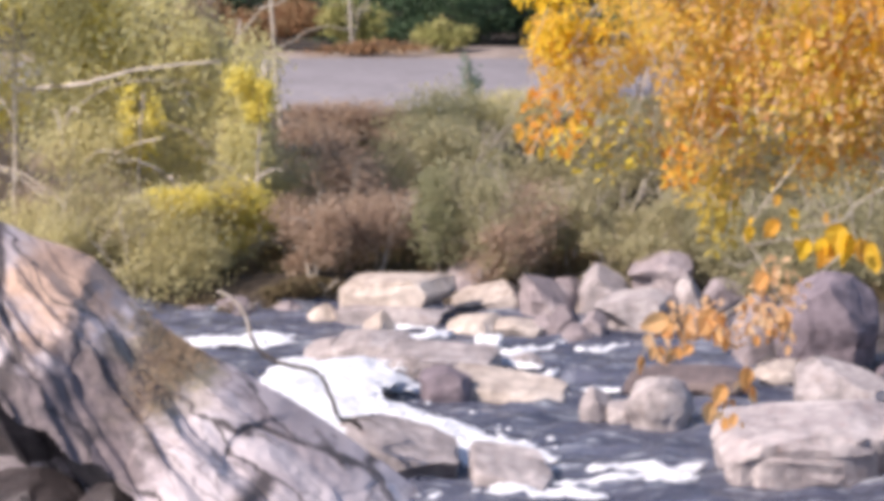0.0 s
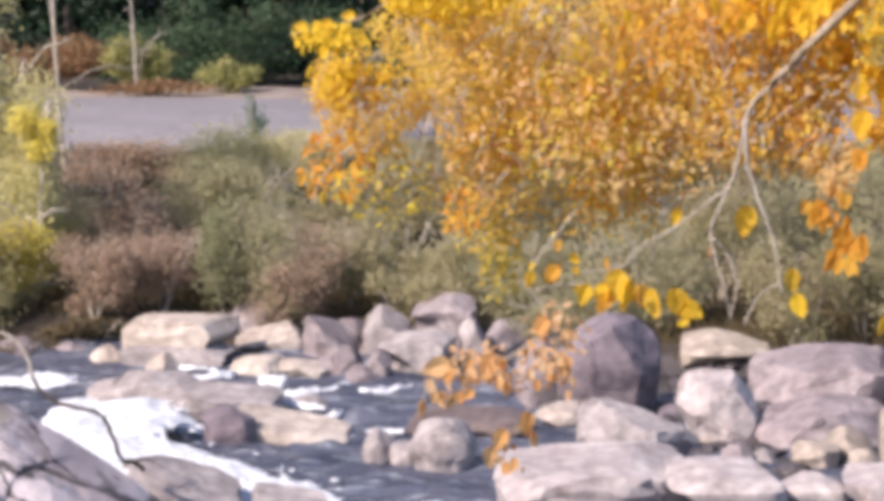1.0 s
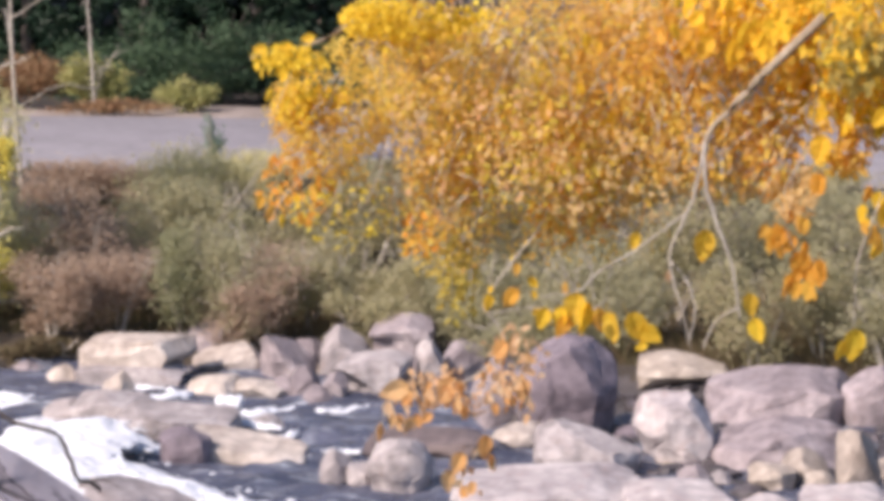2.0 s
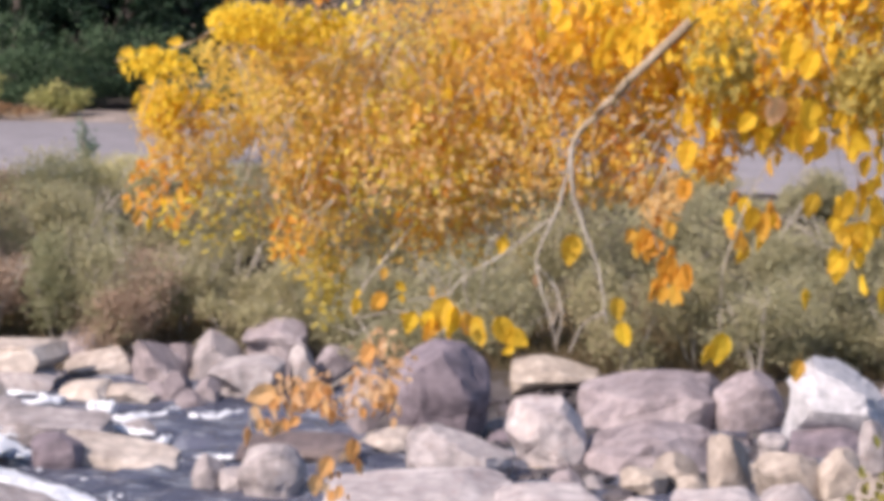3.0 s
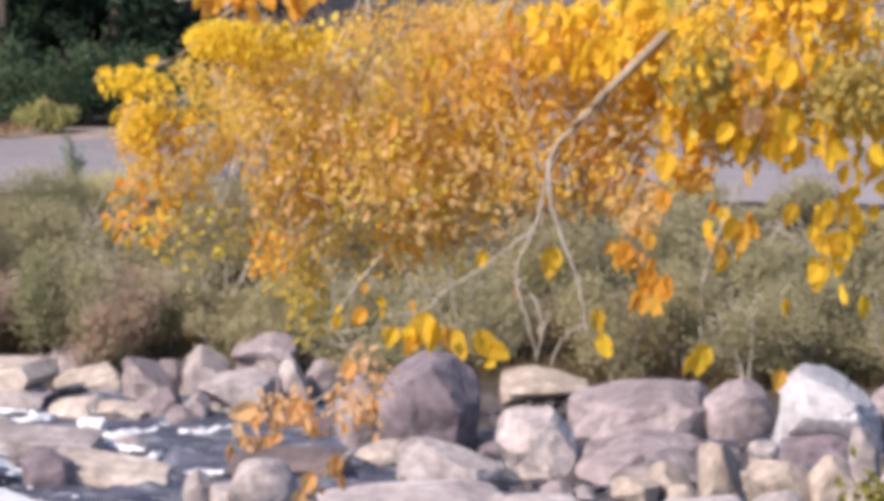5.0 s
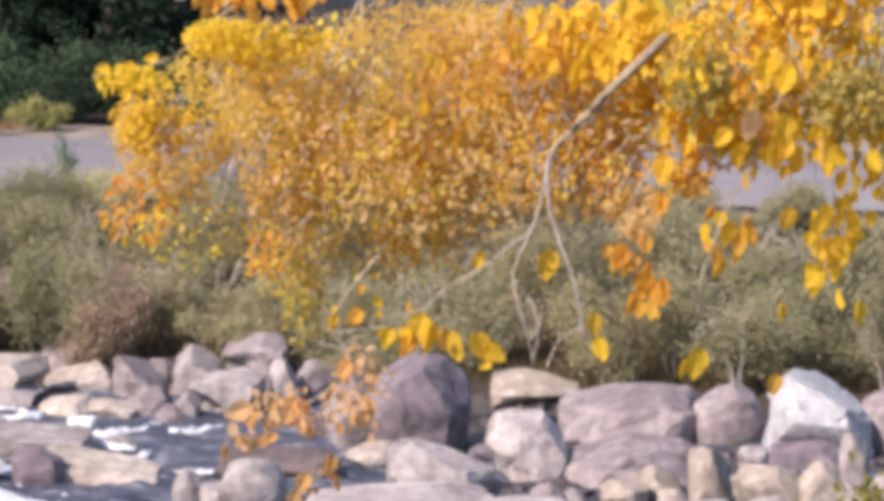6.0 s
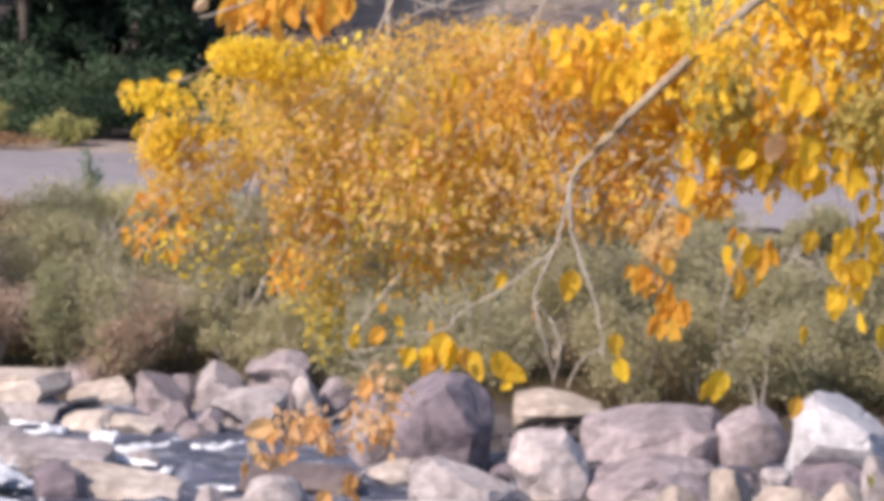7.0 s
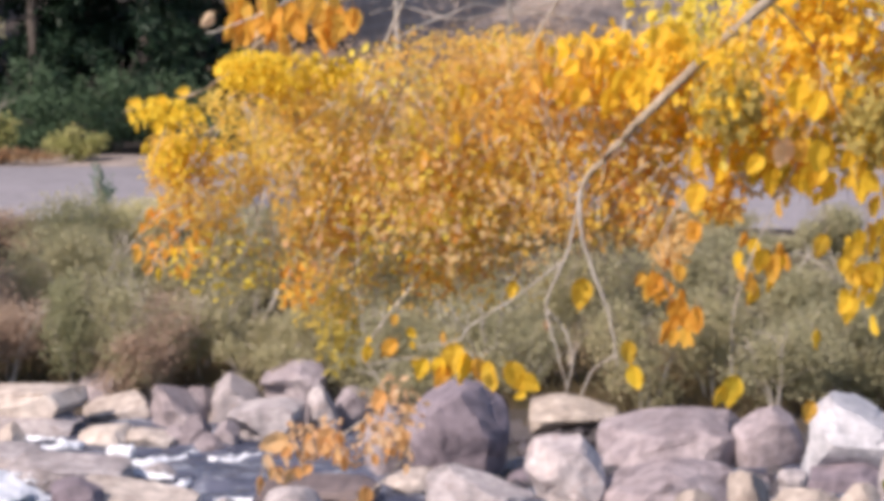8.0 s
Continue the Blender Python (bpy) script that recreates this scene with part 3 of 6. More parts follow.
rock(2.59, 44.40, 0.02, 0.65, 0.50, 0.34, 7, BUFF, "small flat tan stone", sink=0.17, faces=((75, 0.6, 0.2), (140, 0.6, 0.5)), box=0.5, rough=0.04, seed=82, name="river_rock")
rock(3.76, 44.70, 0.00, 0.61, 0.60, 0.77, -0, BUFF, "upright wedge of tan stone", sink=0.15, faces=((30, 0.5, 0.3), (150, 0.62, 0.5), (85, 0.8, 0.1)), box=0.4, rough=0.04, seed=83, name="river_rock")
rock(4.51, 46.60, 0.20, 0.43, 0.40, 0.26, 4, PALE, "small smooth stone under boulders", sink=0.35, faces=((80, 0.8, 0.2),), box=0.7, rough=0.04, seed=84, name="river_rock")
rock(4.50, 44.00, -0.07, 0.87, 0.80, 0.70, 7, BUFF, "rounded tan stone with a dark hollow", sink=0.15, faces=((115, 0.68, 0.3), (50, 0.75, 0.4), (200, 0.8, 0.4)), box=0.5, rough=0.06, seed=85, name="river_rock")
rock(5.15, 43.80, 0.02, 0.61, 0.70, 0.70, 4, BUFF, "tan stone with an orange stain", sink=0.17, faces=((120, 0.65, 0.3), (55, 0.7, 0.3)), box=0.5, rough=0.06, seed=86, name="river_rock")
rock(2.37, 41.60, 0.14, 0.85, 0.90, 0.30, 8, WHITISH, "pale flat boulder beside the pool", sink=0.29, faces=((100, 0.6, 0.3), (50, 0.7, 0.3)), box=0.45, rough=0.04, seed=62)
rock(3.34, 41.20, 0.14, 1.22, 1.20, 0.50, -2, WHITISH, "pale rock on the stony bar", sink=0.29, faces=((112, 0.6, 0.3), (60, 0.7, 0.3)), box=0.45, rough=0.04, seed=63)
rock(1.27, 41.00, 0.18, 1.47, 1.40, 0.53, 5, WHITISH, "broad pale boulder at the edge of the bar", sink=0.33, faces=((75, 0.6, 0.3), (125, 0.8, 0.4)), box=0.45, rough=0.04, seed=64)
rock(-3.30, 44.90, -0.11, 0.47, 0.50, 0.54, -1, PALE, "small pale pointed rock in the shallows", sink=0.54, faces=((55, 0.5, 0.2), (135, 0.6, 0.3)), box=0.6, rough=0.04, seed=51, name="river_rock")
rock(-2.97, 44.80, -0.09, 0.38, 0.50, 0.34, 8, PALE, "small pale low rock in the shallows", sink=0.56, faces=((90, 0.7, 0.3),), box=0.6, rough=0.04, seed=52, name="river_rock")
rock(-2.42, 44.60, -0.07, 0.94, 0.90, 0.69, 7, PALE, "rounded pinkish rock in the shallows", sink=0.58, faces=((130, 0.82, 0.2), (40, 0.85, 0.3)), box=0.85, rough=0.03, detail=5, seed=53, name="river_rock")
rock(-6.99, 49.40, 0.03, 1.19, 1.20, 0.45, -7, PALE, "pinkish rock in midstream", sink=0.68, faces=((60, 0.6, 0.2), (125, 0.7, 0.3)), box=0.45, rough=0.05, seed=21)
rock(-5.95, 48.60, -0.17, 1.88, 1.30, 0.57, -7, PALE, "broad low pinkish rock in midstream", sink=0.48, faces=((78, 0.55, 0.2), (60, 0.75, 0.3), (130, 0.8, 0.4)), box=0.4, rough=0.05, detail=5, seed=121)
rock(-4.67, 46.60, -0.23, 1.71, 1.00, 0.63, -5, TAN, "long tapering pale rock lapped by water", sink=0.42, faces=((72, 0.05, 0.2), (105, 0.7, 0.3)), box=0.4, rough=0.04, seed=22)
rock(-5.50, 46.20, -0.03, 0.76, 0.70, 0.53, 8, MAUVE, "dark mauve rock beside the white water", sink=0.62, faces=((120, 0.8, 0.3), (60, 0.82, 0.3)), box=0.6, rough=0.04, seed=23)
rock(-4.05, 40.60, -0.09, 1.10, 1.20, 0.54, -1, PALE, "pale rock sloping out of the white water", sink=0.56, faces=((64, 0.12, 0.3), (108, 0.7, 0.4)), box=0.45, rough=0.05, seed=24)
rock(-5.49, 41.20, -0.11, 1.47, 1.30, 0.79, 2, PALE, "pale wedge of rock at the foot of the ledge", sink=0.54, faces=((66, 0.12, 0.25), (105, 0.6, 0.5)), box=0.45, rough=0.06, seed=25)
rock(-2.19, 46.90, -0.06, 1.76, 1.20, 0.40, -4, BROWN, "low dark brown rock under the hanging leaves", sink=0.59, faces=((92, 0.6, 0.4), (140, 0.7, 0.3)), box=0.55, rough=0.05, seed=57)
rock(2.94, 46.00, -0.19, 0.34, 0.38, 0.32, 0, BUFF, "small tan cobble on the bar", sink=0.15, faces=((49, 0.55, 0.3), (127, 0.48, 0.4)), box=0.5, rough=0.05, detail=3, seed=300, name="river_rock")
rock(3.22, 45.20, -0.15, 0.31, 0.35, 0.28, -2, PALE, "angular pale cobble between boulders", sink=0.15, faces=((62, 0.57, 0.3), (131, 0.58, 0.4)), box=0.5, rough=0.05, detail=3, seed=301, name="river_rock")
rock(3.48, 46.30, -0.16, 0.27, 0.30, 0.27, -3, GREY, "little grey cobble on the bar", sink=0.15, faces=((63, 0.55, 0.3), (131, 0.59, 0.4)), box=0.5, rough=0.05, detail=3, seed=302, name="river_rock")
rock(3.72, 45.00, -0.16, 0.35, 0.40, 0.31, 2, BUFF, "buff cobble wedged among the boulders", sink=0.15, faces=((54, 0.58, 0.3), (134, 0.49, 0.4)), box=0.5, rough=0.05, detail=3, seed=303, name="river_rock")
rock(4.16, 45.70, -0.19, 0.31, 0.35, 0.32, 2, BUFF, "small tan cobble on the bar", sink=0.15, faces=((65, 0.51, 0.3), (137, 0.49, 0.4)), box=0.5, rough=0.05, detail=3, seed=304, name="river_rock")
rock(1.96, 45.00, -0.13, 0.35, 0.40, 0.26, 7, PALE, "angular pale cobble between boulders", sink=0.15, faces=((42, 0.41, 0.3), (118, 0.58, 0.4)), box=0.5, rough=0.05, detail=3, seed=305, name="river_rock")
rock(1.54, 46.10, -0.13, 0.31, 0.35, 0.24, 3, GREY, "little grey cobble on the bar", sink=0.15, faces=((64, 0.65, 0.3), (114, 0.64, 0.4)), box=0.5, rough=0.05, detail=3, seed=306, name="river_rock")
rock(1.23, 46.40, -0.14, 0.35, 0.38, 0.24, 8, BUFF, "buff cobble wedged among the boulders", sink=0.15, faces=((47, 0.60, 0.3), (116, 0.68, 0.4)), box=0.5, rough=0.05, detail=3, seed=307, name="river_rock")
rock(4.30, 46.30, -0.15, 0.28, 0.31, 0.24, 6, BUFF, "small tan cobble on the bar", sink=0.15, faces=((41, 0.57, 0.3), (136, 0.67, 0.4)), box=0.5, rough=0.05, detail=3, seed=308, name="river_rock")
rock(4.69, 44.70, -0.14, 0.35, 0.40, 0.28, 9, PALE, "angular pale cobble between boulders", sink=0.15, faces=((59, 0.47, 0.3), (123, 0.55, 0.4)), box=0.5, rough=0.05, detail=3, seed=309, name="river_rock")
rock(5.32, 44.90, -0.14, 0.34, 0.38, 0.26, 3, GREY, "little grey cobble on the bar", sink=0.15, faces=((45, 0.60, 0.3), (122, 0.63, 0.4)), box=0.5, rough=0.05, detail=3, seed=310, name="river_rock")
rock(5.73, 45.40, -0.19, 0.31, 0.35, 0.31, -6, BUFF, "buff cobble wedged among the boulders", sink=0.15, faces=((35, 0.62, 0.3), (113, 0.67, 0.4)), box=0.5, rough=0.05, detail=3, seed=311, name="river_rock")
rock(5.51, 48.60, -0.17, 0.33, 0.35, 0.22, 6, BUFF, "small tan cobble on the bar", sink=0.15, faces=((62, 0.52, 0.3), (111, 0.51, 0.4)), box=0.5, rough=0.05, detail=3, seed=312, name="river_rock")
rock(5.01, 47.80, -0.14, 0.31, 0.33, 0.20, 8, PALE, "angular pale cobble between boulders", sink=0.15, faces=((58, 0.63, 0.3), (117, 0.69, 0.4)), box=0.5, rough=0.05, detail=3, seed=313, name="river_rock")
rock(4.30, 48.10, -0.17, 0.25, 0.26, 0.25, 7, GREY, "little grey cobble on the bar", sink=0.15, faces=((35, 0.43, 0.3), (122, 0.67, 0.4)), box=0.5, rough=0.05, detail=3, seed=314, name="river_rock")
rock(0.62, 47.80, -0.15, 0.33, 0.35, 0.25, 1, BUFF, "buff cobble wedged among the boulders", sink=0.15, faces=((41, 0.48, 0.3), (115, 0.48, 0.4)), box=0.5, rough=0.05, detail=3, seed=315, name="river_rock")
rock(0.44, 46.70, -0.13, 0.29, 0.31, 0.21, 4, BUFF, "small tan cobble on the bar", sink=0.15, faces=((64, 0.40, 0.3), (115, 0.59, 0.4)), box=0.5, rough=0.05, detail=3, seed=316, name="river_rock")
rock(3.57, 48.10, -0.14, 0.25, 0.26, 0.20, -5, PALE, "angular pale cobble between boulders", sink=0.15, faces=((52, 0.63, 0.3), (136, 0.47, 0.4)), box=0.5, rough=0.05, detail=3, seed=317, name="river_rock")
rock(-7.23, 51.77, -0.70, 0.54, 0.40, 1.13, -4, TAN, "small tan rock in the stream", detail=3, seed=16)
rock(-8.46, 53.78, -0.70, 0.61, 0.45, 0.91, 1, TAN, "small pale rock at the far edge", detail=3, seed=17)
rock(-4.06, 51.60, -0.70, 0.62, 0.46, 0.94, -9, GREY, "small dark wet rock at the shore", detail=3, seed=18)
rock(-4.31, 52.33, -0.70, 0.49, 0.37, 1.13, 11, GREY, "dull brown rock in the shallows", detail=3, seed=20)
rock(-4.78, 49.16, -0.70, 0.80, 0.60, 0.89, -11, PALE, "thin pale rock tip in the stream", box=0.45, detail=3, seed=28)
rock(-7.73, 49.72, -0.70, 0.78, 0.58, 1.02, 1, PALE, "flat wet stone above the rapids", box=0.45, detail=3, seed=29)
rock(-4.65, 52.36, -0.70, 0.63, 0.47, 0.95, -3, GREY, "low grey stone by the wedge", detail=3, seed=44)
# Three grey stones added to fill the dark overhang of the bank.
rock(-9.96, 54.54, -0.70, 0.90, 0.68, 0.91, 11, GREY, "dark bank stone at the waterline", seed=46)
rock(-9.17, 54.41, -0.70, 0.78, 0.59, 0.86, -4, GREY, "low dark bank stone at the waterline", seed=47)
rock(-10.69, 54.14, -0.70, 0.90, 0.67, 0.81, 1, GREY, "grey stone filling the shaded overhang of the bank", seed=48)
rock(-6.33, 42.68, -0.70, 0.52, 0.39, 1.13, 7, PALE, "low pale stone under the ledge", seed=26)
rock(-6.15, 55.87, -0.70, 1.04, 0.78, 1.33, 5, GREY, "dull rock under the shrubs", seed=37)
rock(-4.52, 55.02, -0.70, 0.84, 0.63, 1.15, 4, GREY, "small dull rock on the far shore", seed=38)
rock(-7.62, 54.77, -0.70, 1.02, 0.76, 1.02, 4, TAN, "low tan stone by the slab", seed=42)
rock(-4.79, 54.31, -0.70, 1.19, 0.90, 0.90, -13, TAN, "flat tan stone at the shoreline", seed=43)
rock(0.75, 48.13, -0.25, 0.48, 0.36, 0.48, -13, MAUVE, "dark stone wedged between boulders", detail=3, box=0.6, seed=57)
# Mauve stone added to darken the underside of the white boulder.
rock(5.45, 47.72, -0.25, 1.21, 0.91, 0.60, -10, MAUVE, "dark stone added for the shade under the white boulder", seed=79)
rock(6.92, 48.81, -0.25, 1.20, 0.90, 1.19, 9, GREY, "grey boulder at the end of the row", seed=78)
rock(4.34, 42.28, -0.25, 0.86, 0.65, 0.79, -3, PALE, "pale cobble at the edge of the bar", name="river_rock", detail=3, seed=88)
rock(4.87, 41.84, -0.25, 0.56, 0.42, 0.71, -12, BUFF, "tan cobble at the edge of the bar", name="river_rock", detail=3, seed=89)
rock(5.48, 41.90, -0.25, 0.77, 0.58, 0.99, -8, BUFF, "tan stone on the bar", name="river_rock", detail=3, seed=90)
rock(6.08, 43.72, -0.25, 0.65, 0.49, 0.88, -12, PALE, "pale stone at the end of the bar", name="river_rock", detail=3, seed=91)
rock(1.52, 44.26, -0.25, 0.45, 0.34, 0.61, -2, GREY, "dark stone between pale boulders", name="river_rock", detail=3, box=0.6, seed=92)
rock(3.19, 43.86, -0.25, 0.45, 0.34, 0.61, 7, BUFF, "small angular buff stone", name="river_rock", detail=3, seed=95)
rock(5.38, 41.67, -0.25, 0.57, 0.43, 0.66, -4, GREY, "grey cobble on the bar", name="river_rock", detail=3, seed=96)
# Two near-black boulders added to carry the shade at the ledge's foot.
rock(-9.57, 37.80, -0.70, 1.54, 1.16, 1.38, -9, SHADESTONE, "dark boulder filling the shaded foot of the ledge", seed=97)
rock(-8.41, 37.28, -0.70, 1.05, 0.79, 1.36, -4, SHADESTONE, "low dark rock filling the shaded foot of the ledge", seed=98)


CREST_X = (-24, -14, -10.25, -9.55, -9.15, -8.73, -8.18, -7.6, -6.8, -5.9, -5.15, -4.7, -4.2)
CREST_Z = (4.6, 4.0, 3.32, 3.04, 2.86, 2.39, 1.92, 1.62, 1.2, 0.58, 0.0, -0.3, -0.6)


def ledge_point(u, v):
    x = -13.5 + 9.3 * u
    crest = float(np.interp(x, CREST_X, CREST_Z)) + 0.05 * noise.noise(Vector((x * 1.7, 0, 3)))
    back = step(0.0, 0.14, v)
    fall = max(0.0, (v - 0.14) / 0.86)
    y = 41.0 - 6.2 * v - 0.7 * math.sin(fall * 3.1) + 0.3 * noise.noise(Vector((x * 0.5, 2, 8)))
    z = -0.8 + (crest + 0.8) * back * (0.04 + 0.96 * (1 - fall ** 1.35))
    lip = 1.40 - 0.55 * (x + 9.2) + 0.25 * noise.noise(Vector((x * 1.9, 0, 4)))
    under = lip * (1 - step(-8.0, -7.3, x)) - z
    if under > 0 and v > 0.3:
        y += min(1.8, under * 9) + under * 2.2
    # Same shear with depth, fitted to the camera's view.
    down = FAN[2] - z - 0.17 * (y - FAN[1])
    side = x - FAN[0] + 0.21 * (y - FAN[1])
    q = math.atan2(down, side) * 7.0
    r = math.hypot(down, side)
    warp = 0.30 * noise.noise(Vector((r * 0.6, x * 0.5, 1))) + 0.10 * noise.noise(Vector((r * 2.0, 2, 6)))
    out = 0.0
    for scale, amp, seat in ((0.85, 0.36, 3.0), (1.9, 0.16, 7.0), (4.4, 0.02, 9.0)):
        t = (q + warp) * scale + seat
        k = math.floor(t)
        f = t - k
        hard = noise.noise(Vector((k * 3.7, r * 0.5 * scale, seat)))
        out += amp * (0.6 + 1.3 * hard) * (min(f * 9.0, (1 - f) * 1.12) - 0.48)
    ends = r * 0.8 + 0.5 * noise.noise(Vector((q * 0.8, 1, 2)))
    out += 0.16 * noise.noise(Vector((math.floor(ends) * 5.1, q * 0.5, 3)))
    out += 0.07 * noise.fractal(Vector((q * 1.6, y * 0.8, r * 1.2)), 0.7, 2.1, 5)
    out *= step(0.14, 0.30, v)
    return (x + 0.2 * out, y - out * 0.8, z + out * 0.35)


def build_ledge():
    """The big sloping ledge that falls into the white water, with moss on its shoulder."""
    nu, nv = 300, 170
    w = nu + 1
    verts = [ledge_point(i / nu, j / nv) for j in range(nv + 1) for i in range(w)]
    faces = [(j * w + i, (j + 1) * w + i, (j + 1) * w + i + 1, j * w + i + 1) for j in range(nv) for i in range(nu)]
    root = tagged(new("rock_ledge"), "large streaked grey-brown rock ledge sloping into the river", "rock ledge")
    me = mesh_of("stone_face", verts, faces, LEDGE, True)
    me.set_sharp_from_angle(angle=radians(40))
    me.materials.append(SHADESTONE)
    # Faces below the lip get the near-black stone, as painted shade.
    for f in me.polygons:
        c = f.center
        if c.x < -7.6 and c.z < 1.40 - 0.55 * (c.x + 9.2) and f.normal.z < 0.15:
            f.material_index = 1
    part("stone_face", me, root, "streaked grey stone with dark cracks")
    rng = np.random.default_rng(8)
    tufts = []
    while len(tufts) < 3600:
        x, v = rng.uniform(-9.4, -6.9), rng.uniform(0.13, 0.8)
        p = ledge_point((x + 13.5) / 9.3, v)
        c = math.hypot((p[0] + 8.05) / 0.6, (p[2] - 2.0) / 0.75) + 0.6 * noise.noise(Vector((x * 1.4, p[2] * 1.4, 2)))
        if c < rng.uniform(0.0, 1.0):
            tufts.append(p)
    part("moss", foliage("moss", np.array(tufts), 0.032, MOSS, rng, -0.4, 0.7), root, "tan and olive moss", "stuff")
    return root


build_ledge()


def gravel_bar():
    """Loose stones that fill the gaps of the bar, near black to paint the shade there."""
    rng = np.random.default_rng(5)
    verts, faces = [], []
    ico = bmesh.new()
    bmesh.ops.create_icosphere(ico, subdivisions=1, radius=1.0)
    base = np.array([v.co[:] for v in ico.verts])
    tri = [tuple(v.index for v in f.verts) for f in ico.faces]
    ico.free()
    for _ in range(700):
        x, y = rng.uniform(-1.5, 8.5), rng.uniform(40.5, 51.5)
        g = ground_height(x, y)
        if g < -0.35:
            continue
        s = rng.uniform(0.05, 0.17)
        k = len(verts)
        p = base * (1 + rng.uniform(-0.25, 0.25, (len(base), 1))) * [s * rng.uniform(0.8, 1.5), s, s * rng.uniform(0.45, 0.8)]
        verts += [tuple(q) for q in p + [x, y, g + 0.3 * s]]
        faces += [tuple(k + i for i in t) for t in tri]
    return tagged(new("gravel", mesh_of("gravel", verts, faces, SHADESTONE, False)), "loose dark grey cobbles between the boulders", "cobbles", kind="stuff")


gravel_bar()

# ---- white water ----


BALL = bmesh.new()
bmesh.ops.create_icosphere(BALL, subdivisions=1, radius=1.0)
BALL_V = np.array([v.co[:] for v in BALL.verts])
BALL_F = [tuple(v.index for v in f.verts) for f in BALL.faces]
BALL.free()


def cascade(path, width, seed, label, rise=0.03, drop=0.06, froth=24, size=0.026, gap=0.07):
    """A tongue of foam along path (x, y, z), width metres across: a rippled sheet with broken froth over and round it."""
    rng = np.random.default_rng(seed)
    width *= 0.6 if width < 0.65 else 1.0
    pts = [p for p, _ in bend(path, 1, 1, 24)]
    o = float(rng.uniform(0, 90))
    sides, verts, faces = [], [], []
    across = 26
    for i, p in enumerate(pts):
        s = i / (len(pts) - 1)
        d = pts[min(i + 1, len(pts) - 1)] - pts[max(i - 1, 0)]
        side = Vector((-d.y, d.x, 0)).normalized()
        wd = width * min(1.0, 0.1 + 1.6 * math.sin(math.pi * s)) * (1 + 0.35 * noise.noise(Vector((s * 5, o, 0))))
        sides.append((side, wd))
        for k in range(across + 1):
            c = k / across * 2 - 1
            q = p + side * c * wd * 0.5
            n = noise.fractal(Vector((q.x * 1.6, q.y * 1.6, o)), 0.9, 2.1, 4)
            e = noise.fractal(Vector((q.x * 3.2, q.y * 3.2, o + 7)), 0.9, 2.1, 4)
            verts.append((q.x, q.y, q.z + rise * (1 - 1.3 * c * c) + 0.05 * n + gap * e - drop * max(0, abs(c) - 0.7)))
    w = across + 1
    faces = [(j * w + i, j * w + i + 1, (j + 1) * w + i + 1, (j + 1) * w + i) for j in range(len(pts) - 1) for i in range(across)]
    for _ in range(froth):
        i = int(rng.integers(0, len(pts)))
        side, wd = sides[i]
        q = pts[i] + side * float(rng.normal(0, 0.33)) * wd
        r = size * rng.uniform(0.25, 1.0) ** 1.5
        shape = BALL_V * [r * rng.uniform(1.2, 2.6), r * rng.uniform(0.8, 1.4), r * rng.uniform(0.4, 0.8)] * (1 + rng.uniform(-0.2, 0.2, (len(BALL_V), 1)))
        k = len(verts)
        verts += [tuple(v) for v in shape + np.array(q) + [0, 0, 0.4 * rise]]
        faces += [tuple(k + a for a in f) for f in BALL_F]
    return tagged(new("white_water", mesh_of("white_water", verts, faces, FOAM, True)), label, "white water", kind="stuff")


cascade([(-6.81, 47.77, 0.30), (-7.14, 46.37, 0.36), (-7.12, 44.67, 0.36), (-6.62, 43.39, 0.25), (-5.78, 42.75, 0.15)], 1.90, 3, "bright sunlit white water pouring past the ledge", 0.08, 0.2, 160, 0.05, 0.07)
cascade([(-7.84, 46.17, 0.28), (-6.44, 44.29, 0.26), (-5.37, 43.00, 0.20), (-4.55, 42.28, 0.12), (-3.60, 41.78, 0.02)], 1.30, 4, "bright white rapids tumbling between rocks", 0.08, 0.2, 160, 0.05, 0.07)
cascade([(-8.45, 45.97, 0.20), (-7.07, 43.38, 0.25), (-6.15, 42.17, 0.15), (-5.40, 42.06, 0.10)], 1.10, 14, "white water spilling around low rocks", 0.08, 0.2, 100, 0.05, 0.07)
cascade([(-3.52, 40.43, 0.01), (-2.65, 40.82, 0.02), (-1.70, 41.73, 0.01)], 0.55, 5, "streak of foam on the lower pool")
cascade([(-5.10, 39.58, 0.01), (-4.04, 39.96, 0.02), (-2.78, 39.65, 0.01)], 0.70, 15, "broken foam along the lower pool")
cascade([(-7.21, 51.95, 0.02), (-6.58, 51.56, 0.03), (-6.05, 51.96, 0.02)], 0.40, 6, "thin line of foam between stones")
cascade([(-5.15, 50.14, 0.02), (-4.66, 50.45, 0.03), (-4.20, 51.10, 0.02)], 0.42, 7, "thin foam below a flat rock")
cascade([(-4.02, 50.57, 0.02), (-3.60, 50.63, 0.02), (-3.23, 50.95, 0.02)], 0.30, 8, "small splash of white foam")
cascade([(-10.28, 51.16, 0.02), (-9.34, 51.44, 0.03), (-8.40, 51.18, 0.02)], 1.00, 9, "glittering riffle above the rapids", 0.04, 0.1, 60, 0.04)
cascade([(-5.60, 50.92, 0.10), (-5.37, 50.84, 0.14), (-5.16, 50.82, 0.10)], 0.30, 10, "splash of foam between rocks", 0.08, 0.2)
cascade([(-8.46, 49.39, 0.02), (-7.89, 49.65, 0.03), (-7.53, 50.12, 0.02)], 0.50, 11, "foam line above the midstream rock")
cascade([(-6.60, 46.83, 0.02), (-6.21, 47.24, 0.03), (-5.75, 46.84, 0.02)], 0.60, 12, "rippled foam below the midstream rock")
